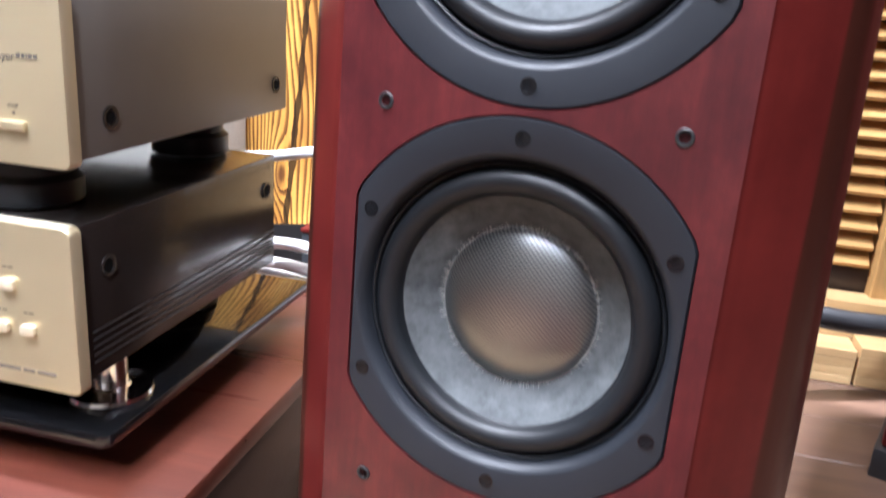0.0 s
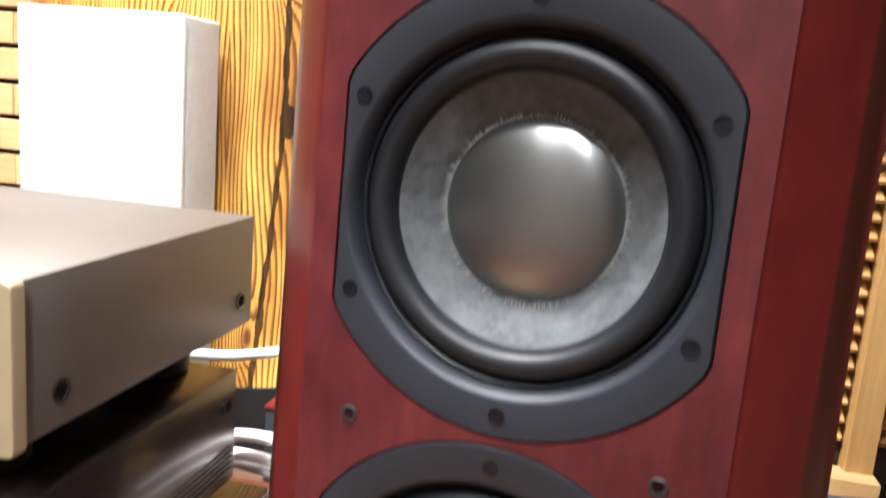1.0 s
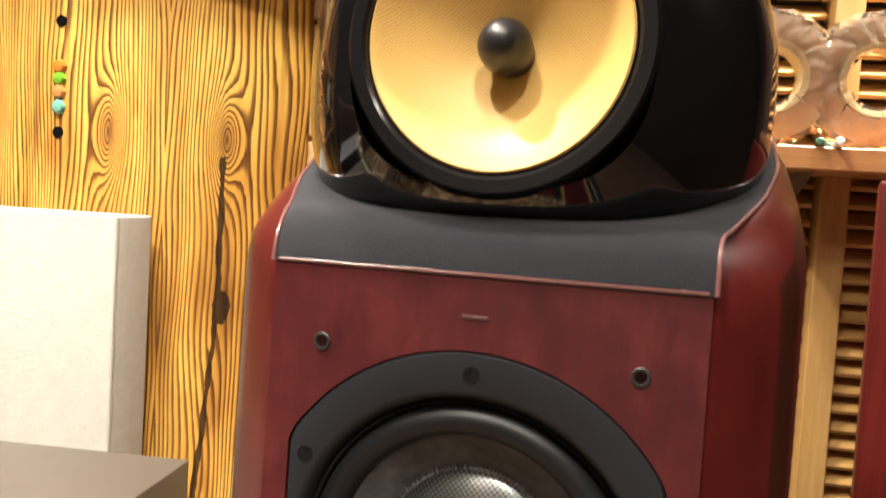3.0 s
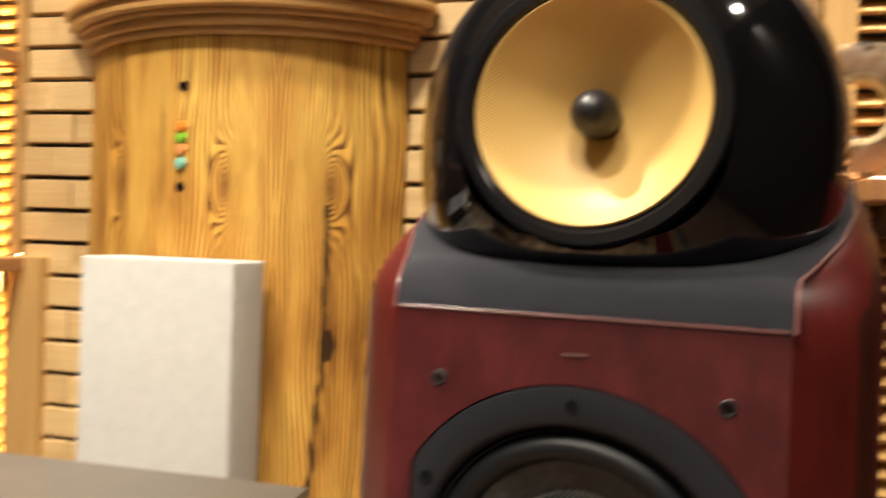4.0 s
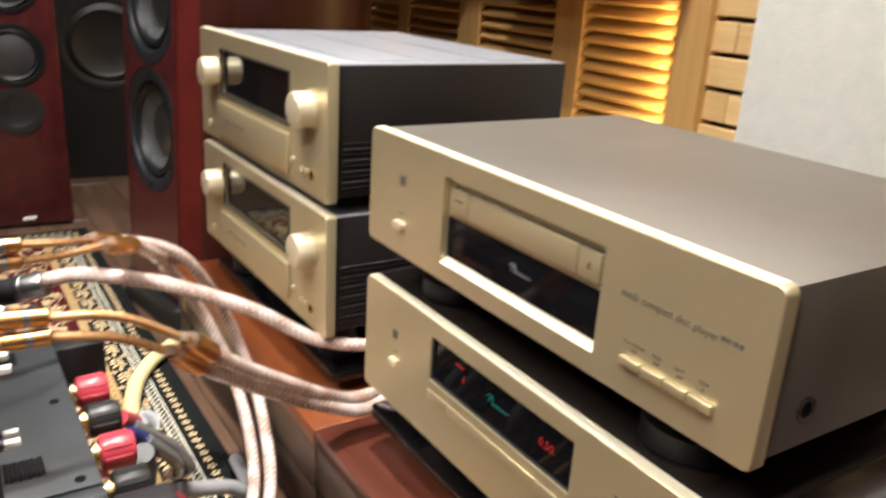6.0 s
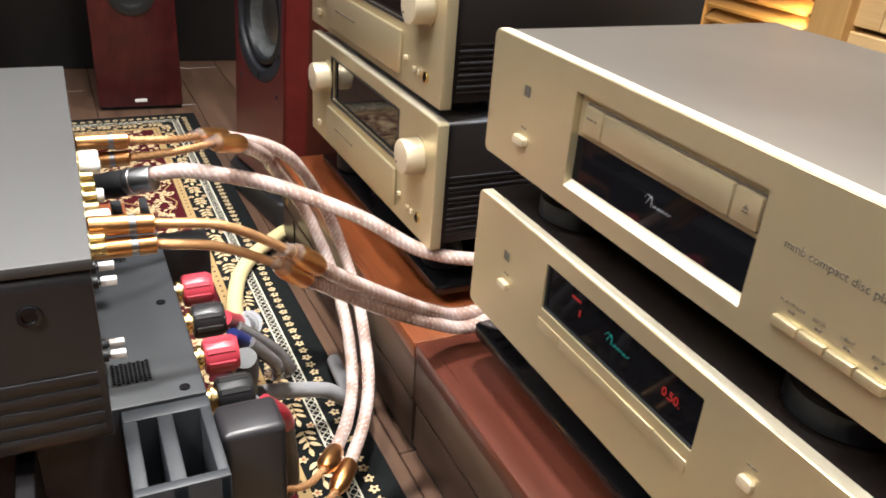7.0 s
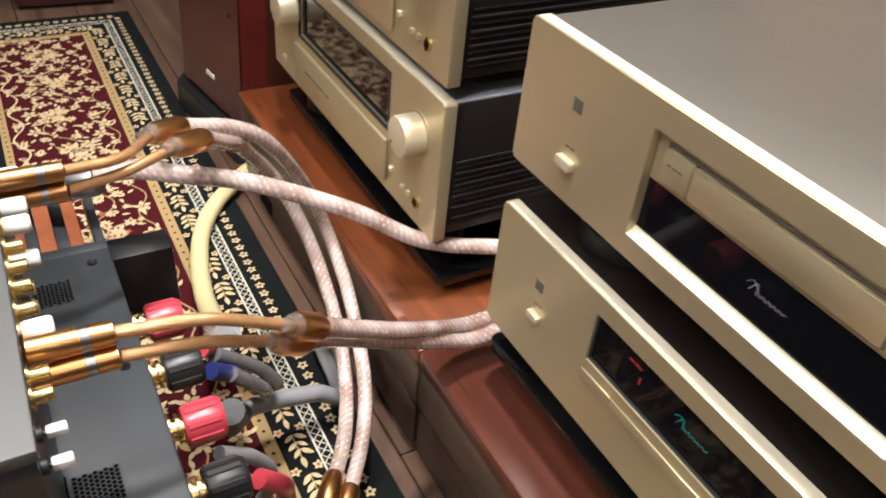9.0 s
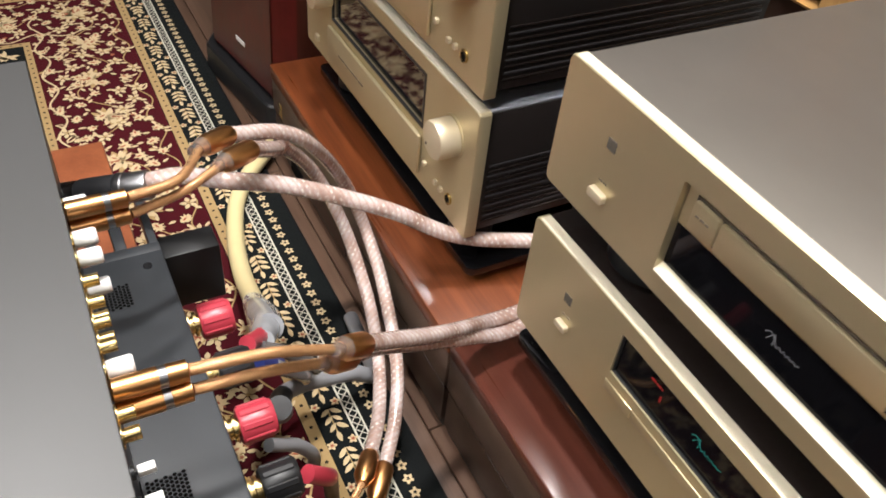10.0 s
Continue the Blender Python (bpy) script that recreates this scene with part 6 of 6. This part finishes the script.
def inset_frame(d0, d1, z):
    """A flat band between two insets from the rug's edge."""
    bm = bmesh.new()
    o = [(RX0 + d0, RY0 + d0), (RX1 - d0, RY0 + d0), (RX1 - d0, RY1 - d0), (RX0 + d0, RY1 - d0)]
    i = [(RX0 + d1, RY0 + d1), (RX1 - d1, RY0 + d1), (RX1 - d1, RY1 - d1), (RX0 + d1, RY1 - d1)]
    vo, vi = [bm.verts.new((*p, z)) for p in o], [bm.verts.new((*p, z)) for p in i]
    for k in range(4):
        bm.faces.new((vo[k], vo[(k + 1) % 4], vi[(k + 1) % 4], vi[k]))
    return bm


part("red_field", inset_frame(0.116, 0.300, RZ), M_PILE_RED, rug, "deep red pile band", 0)
part("tan_stripe", inset_frame(0.0995, 0.115, RZ), M_PILE_TAN, rug, "tan guard stripe", 0)
part("tan_stripe", inset_frame(0.293, 0.306, RZ + 0.0003), M_PILE_TAN, rug, "tan guard stripe", 0)
part("inner_field", box(RX0 + 0.36, RX1 - 0.36, RY0 + 0.36, RY1 - 0.36, RZ - 0.0007, RZ, 0, 1), M_PILE_RED, rug, "deep red inner field", 0)
for d in (0.0465, 0.0605):
    part("white_line", inset_frame(d, d + 0.0024, RZ), M_PILE_WHITE, rug, "thin cream guard line", 0)

# the woven figures lie in one sheet for each colour
figures = {"cream_pattern": ([], []), "tan_pattern": ([], []), "rose_pattern": ([], []), "white_pattern": ([], []), "dark_pattern": ([], []), "field_pattern": ([], [])}
rr = random.Random(21)


def figure(which, outline, z):
    vs, fs = figures[which]
    k = len(vs)
    vs.extend((x, y, z) for x, y in outline)
    fs.append(tuple(range(k, k + len(outline))))


def placed(shape, x, y, ang, sx, sy=None):
    c, s = math.cos(ang), math.sin(ang)
    sy = sx if sy is None else sy
    return [(x + c * px * sx - s * py * sy, y + s * px * sx + c * py * sy) for px, py in shape]


LEAF = [(0, 0), (0.25, -0.17), (0.55, -0.20), (0.85, -0.10), (1.0, 0.0), (0.85, 0.10), (0.55, 0.20), (0.25, 0.17)]
LOBED = [(r * math.cos(TAU * i / 20), r * math.sin(TAU * i / 20)) for i, r in enumerate([1.0, 0.72] * 10)]
ROSE = [((0.78 + 0.22 * math.cos(5 * TAU * i / 30)) * math.cos(TAU * i / 30), (0.78 + 0.22 * math.cos(5 * TAU * i / 30)) * math.sin(TAU * i / 30)) for i in range(30)]
PALM = [(0.0, -0.12), (0.3, -0.35), (0.42, -0.22), (0.62, -0.62), (0.74, -0.30), (1.0, -0.52), (0.98, -0.2), (1.28, -0.18), (1.12, 0.0), (1.28, 0.18), (0.98, 0.2), (1.0, 0.52), (0.74, 0.30), (0.62, 0.62), (0.42, 0.22), (0.3, 0.35), (0.0, 0.12)]
MAPLE = [(0.0, 0.0), (-0.25, -0.35), (0.0, -0.3), (0.12, -0.62), (0.32, -0.34), (0.62, -0.52), (0.60, -0.2), (1.0, 0.0), (0.60, 0.2), (0.62, 0.52), (0.32, 0.34), (0.12, 0.62), (0.0, 0.3), (-0.25, 0.35)]
Z2 = RZ + 0.0009


def stem(which, pts, w, z):
    for a, b in zip(pts, pts[1:]):
        dx, dy = b[0] - a[0], b[1] - a[1]
        l = math.hypot(dx, dy) or 1
        nx, ny = -dy / l * w / 2, dx / l * w / 2
        figure(which, [(a[0] + nx, a[1] + ny), (a[0] - nx, a[1] - ny), (b[0] - nx, b[1] - ny), (b[0] + nx, b[1] + ny)], z)


def side(u, d, which):
    """A point u along one side of the rug and d in from its edge, with the side's heading."""
    if which == 0:
        return RX0 + u, RY1 - d, 0.0, -1
    return RX0 + d, RY1 - u, -math.pi / 2, 1


for which, length in ((0, RX1 - RX0), (1, 1.25)):
    # rosettes
    u = 0.045
    while u < length - 0.045:
        x, y, h, _ = side(u, 0.0315, which)
        figure("cream_pattern", placed(ROSE, x, y, rr.uniform(0, 1), 0.0072), Z2)
        figure("dark_pattern", placed(ROSE, x, y, 0, 0.0026), Z2 + 0.0004)
        u += 0.0185
    # lattice
    u, flip = 0.06, 1
    while u < length - 0.06:
        for s in (1, -1):
            x0, y0, _, _ = side(u, 0.0547 - s * 0.0058, which)
            x1, y1, _, _ = side(u + 0.0115, 0.0547 + s * 0.0058, which)
            stem("white_pattern", [(x0, y0), (x1, y1)], 0.0013, Z2)
        u += 0.0115
    # vine with feathered leaves
    u = 0.09
    while u < length - 0.09:
        base = side(u, 0.0810, which)
        hd = base[2]
        for k in range(3):
            x, y, _, _ = side(u + 0.011 * k, 0.0810 + 0.002 * math.sin(u * 90), which)
            for s in (1, -1):
                figure("cream_pattern", placed(LEAF, x, y, hd + s * rr.uniform(0.7, 1.0), rr.uniform(0.014, 0.017)), Z2)
        x, y, _, _ = side(u + 0.033, 0.0810, which)
        figure("cream_pattern", placed(LEAF, x, y, hd, 0.016), Z2)
        x1, y1, _, _ = side(u + 0.036, 0.0810, which)
        stem("tan_pattern", [(base[0], base[1]), (x1, y1)], 0.0016, Z2 - 0.0002)
        for s in (1, -1):
            x, y, _, _ = side(u + 0.050, 0.0810 + s * 0.013, which)
            figure("cream_pattern", placed(ROSE, x, y, rr.uniform(0, 2), 0.0065), Z2)
            figure("rose_pattern", placed(ROSE, x, y, 0, 0.0030), Z2 + 0.0004)
        u += 0.058
    # dots on the tan stripes
    for d in (0.1073, 0.2995):
        u = d + 0.01
        while u < length - d:
            x, y, _, _ = side(u, d, which)
            figure("dark_pattern", placed(ROSE, x, y, 0.3, 0.0026), Z2)
            u += 0.017
    # the red band: palmettes, maple leaves, small sprays
    u = 0.20
    odd = 0
    while u < length - 0.15:
        odd += 1
        x, y, h, _ = side(u, 0.205, which)
        ang = h - math.pi / 2 + rr.uniform(-0.5, 0.5) if odd % 2 else h + math.pi / 2 + rr.uniform(-0.6, 0.6)
        figure("cream_pattern", placed(PALM, x, y, ang, 0.030), Z2)
        figure("rose_pattern", placed(PALM, x + 0.006 * math.cos(ang), y + 0.006 * math.sin(ang), ang, 0.017), Z2 + 0.0004)
        figure("cream_pattern", placed(LEAF, x + 0.01 * math.cos(ang), y + 0.01 * math.sin(ang), ang, 0.018), Z2 + 0.0007)
        for s in (1, -1):
            for k in range(2):
                a2 = ang + s * (1.2 + 0.7 * k)
                figure("cream_pattern", placed(LEAF, x, y, a2, 0.030 - 0.006 * k), Z2)
                figure("tan_pattern", placed(LEAF, x + 0.012 * math.cos(a2 + 0.6), y + 0.012 * math.sin(a2 + 0.6), a2 + 0.3, 0.022), Z2 - 0.0002)
        curl = [(x - 0.012 * math.cos(ang) + 0.020 * math.sin(ang + t), y - 0.012 * math.sin(ang) - 0.020 * math.cos(ang + t)) for t in [0.3 * i for i in range(9)]]
        stem("tan_pattern", curl, 0.0026, Z2 - 0.0003)
        u += 0.132
    for d0, ph in ((0.278, 0.0), (0.134, 1.2), (0.206, 2.1)):
        pts = []
        for k in range(int((length - 0.34) / 0.008)):
            u = 0.17 + 0.008 * k
            x, y, _, _ = side(u, d0 + (0.010 if d0 != 0.206 else 0.034) * math.sin(u * (62 if d0 != 0.206 else 36) + ph), which)
            pts.append((x, y))
        stem("cream_pattern" if d0 == 0.278 else "tan_pattern", pts, 0.0034 if d0 == 0.278 else 0.0024, Z2 + 0.00015)
    u, row = 0.13, 0
    while u < length - 0.05:
        row += 1
        for k in range(4):
            d = 0.1370 + 0.0390 * k + (0.0190 if row % 2 else 0.0) + rr.uniform(-0.005, 0.005)
            uu = u + rr.uniform(-0.006, 0.006)
            if d > 0.281 or (which == 1 and uu < 0.30):
                continue
            x, y, h, _ = side(uu, d, which)
            a = rr.uniform(0, TAU)
            if rr.random() < 0.55:
                size = rr.uniform(0.0155, 0.0205)
                figure("cream_pattern", placed(PALM if rr.random() < 0.5 else MAPLE, x - 0.4 * size * math.cos(a), y - 0.4 * size * math.sin(a), a, size), Z2 + 0.0010)
                figure("rose_pattern", placed(LEAF, x - 0.2 * size * math.cos(a), y - 0.2 * size * math.sin(a), a, size * 0.6, size * 0.5), Z2 + 0.0014)
            else:
                for q in range(5):
                    t = a + TAU * q / 5
                    figure("cream_pattern", placed(LEAF, x + 0.002 * math.cos(t), y + 0.002 * math.sin(t), t, 0.0125, 0.019), Z2 + 0.0010)
                figure("tan_pattern", placed(ROSE, x, y, a, 0.0036), Z2 + 0.0017)
            for q in range(2):
                t = a + 2.2 + 1.9 * q
                figure("cream_pattern", placed(LEAF, x + 0.011 * math.cos(t), y + 0.011 * math.sin(t), t + 0.5, 0.0135, 0.014), Z2 + 0.0006)
        u += 0.0350
    for _ in range(int(length * 26)):
        u, d = rr.uniform(0.16, length - 0.03), rr.uniform(0.130, 0.282)
        if which == 1 and u < 0.30:
            continue
        x, y, h, _ = side(u, d, which)
        a, size = rr.uniform(0, TAU), rr.uniform(0.018, 0.028)
        figure("cream_pattern", placed(LEAF, x, y, a, size, size * 1.15), Z2 + 0.0006)
        figure("field_pattern", placed(LEAF, x + 0.2 * size * math.cos(a), y + 0.2 * size * math.sin(a), a, size * 0.6, size * 0.45), Z2 + 0.0009)
    for _ in range(int(length * 60)):
        u, d = rr.uniform(0.15, length - 0.02), rr.uniform(0.126, 0.284)
        if which == 1 and u < 0.30:
            continue
        x, y, h, _ = side(u, d, which)
        a = rr.uniform(0, TAU)
        pick = rr.random()
        if pick < 0.38:
            figure("cream_pattern", placed(MAPLE, x, y, a, rr.uniform(0.008, 0.013)), Z2 + rr.uniform(0.0008, 0.0012))
        elif pick < 0.60:
            figure("cream_pattern", placed(LEAF, x, y, a, rr.uniform(0.012, 0.02)), Z2 + rr.uniform(0.0002, 0.0007))
        elif pick < 0.78:
            figure("tan_pattern", placed(LEAF, x, y, a, rr.uniform(0.012, 0.022)), Z2 - 0.0003)
        elif pick < 0.90:
            figure("rose_pattern", placed(ROSE, x, y, a, rr.uniform(0.004, 0.008)), Z2 + 0.0002)
        else:
            figure("cream_pattern", placed(ROSE, x, y, a, rr.uniform(0.005, 0.009)), Z2 + 0.0003)
            figure("rose_pattern", placed(ROSE, x, y, a, 0.003), Z2 + 0.0014)
    # inner vine on black
    u = 0.34
    while u < length - 0.32:
        x, y, hd, _ = side(u, 0.335, which)
        for s in (1, -1):
            for k in range(2):
                figure("cream_pattern", placed(LEAF, x, y, hd + s * (0.8 + 0.8 * k), 0.020), Z2)
        figure("cream_pattern", placed(ROSE, x, y, 0, 0.006), Z2 + 0.0004)
        u += 0.034
# the inner field
for _ in range(2600):
    x, y = rr.uniform(RX0 + 0.37, RX1 - 0.5), rr.uniform(-0.65, RY1 - 0.37)
    figure(rr.choice(("cream_pattern", "cream_pattern", "tan_pattern", "rose_pattern")), placed(rr.choice((LEAF, MAPLE, ROSE)), x, y, rr.uniform(0, TAU), rr.uniform(0.008, 0.02)), Z2 + rr.uniform(0, 0.0009))
for name, mat in (("cream_pattern", M_PILE_CREAM), ("tan_pattern", M_PILE_TAN), ("rose_pattern", M_PILE_ROSE), ("white_pattern", M_PILE_WHITE), ("dark_pattern", M_PILE_BLACK), ("field_pattern", M_PILE_RED)):
    vs, fs = figures[name]
    me = bpy.data.meshes.new(name)
    me.from_pydata(vs, [], fs)
    me.materials.append(mat)
    ob = new(name, me)
    ob.parent = rug
    tagged(ob, "woven leaf and flower figures", "", "", "stuff")

# ---------------- floor planks ----------------
plank_mesh = {}


def plank(w, d):
    key = (round(w, 3), round(d, 3))
    if key not in plank_mesh:
        bm = box(-w / 2, w / 2, -d / 2, d / 2, -0.008, 0.0, 0.0012, 1)
        me = bpy.data.meshes.new("plank")
        bm.to_mesh(me)
        bm.free()
        me.materials.append(M_FLOOR)
        plank_mesh[key] = me
    return plank_mesh[key]


PW, PL = 0.125, 0.92
n_row = int((Y1 - Y0) / PW) + 1
for r in range(n_row):
    y = Y0 + PW * (r + 0.5)
    x = X0 - (r * 0.37) % PL
    while x < X1:
        a, b = max(x, X0), min(x + PL, X1)
        if b - a > 0.03:
            shared("plank", plank(b - a - 0.0015, PW - 0.0015), floor, at((a + b) / 2, y, 0.0))
        x += PL
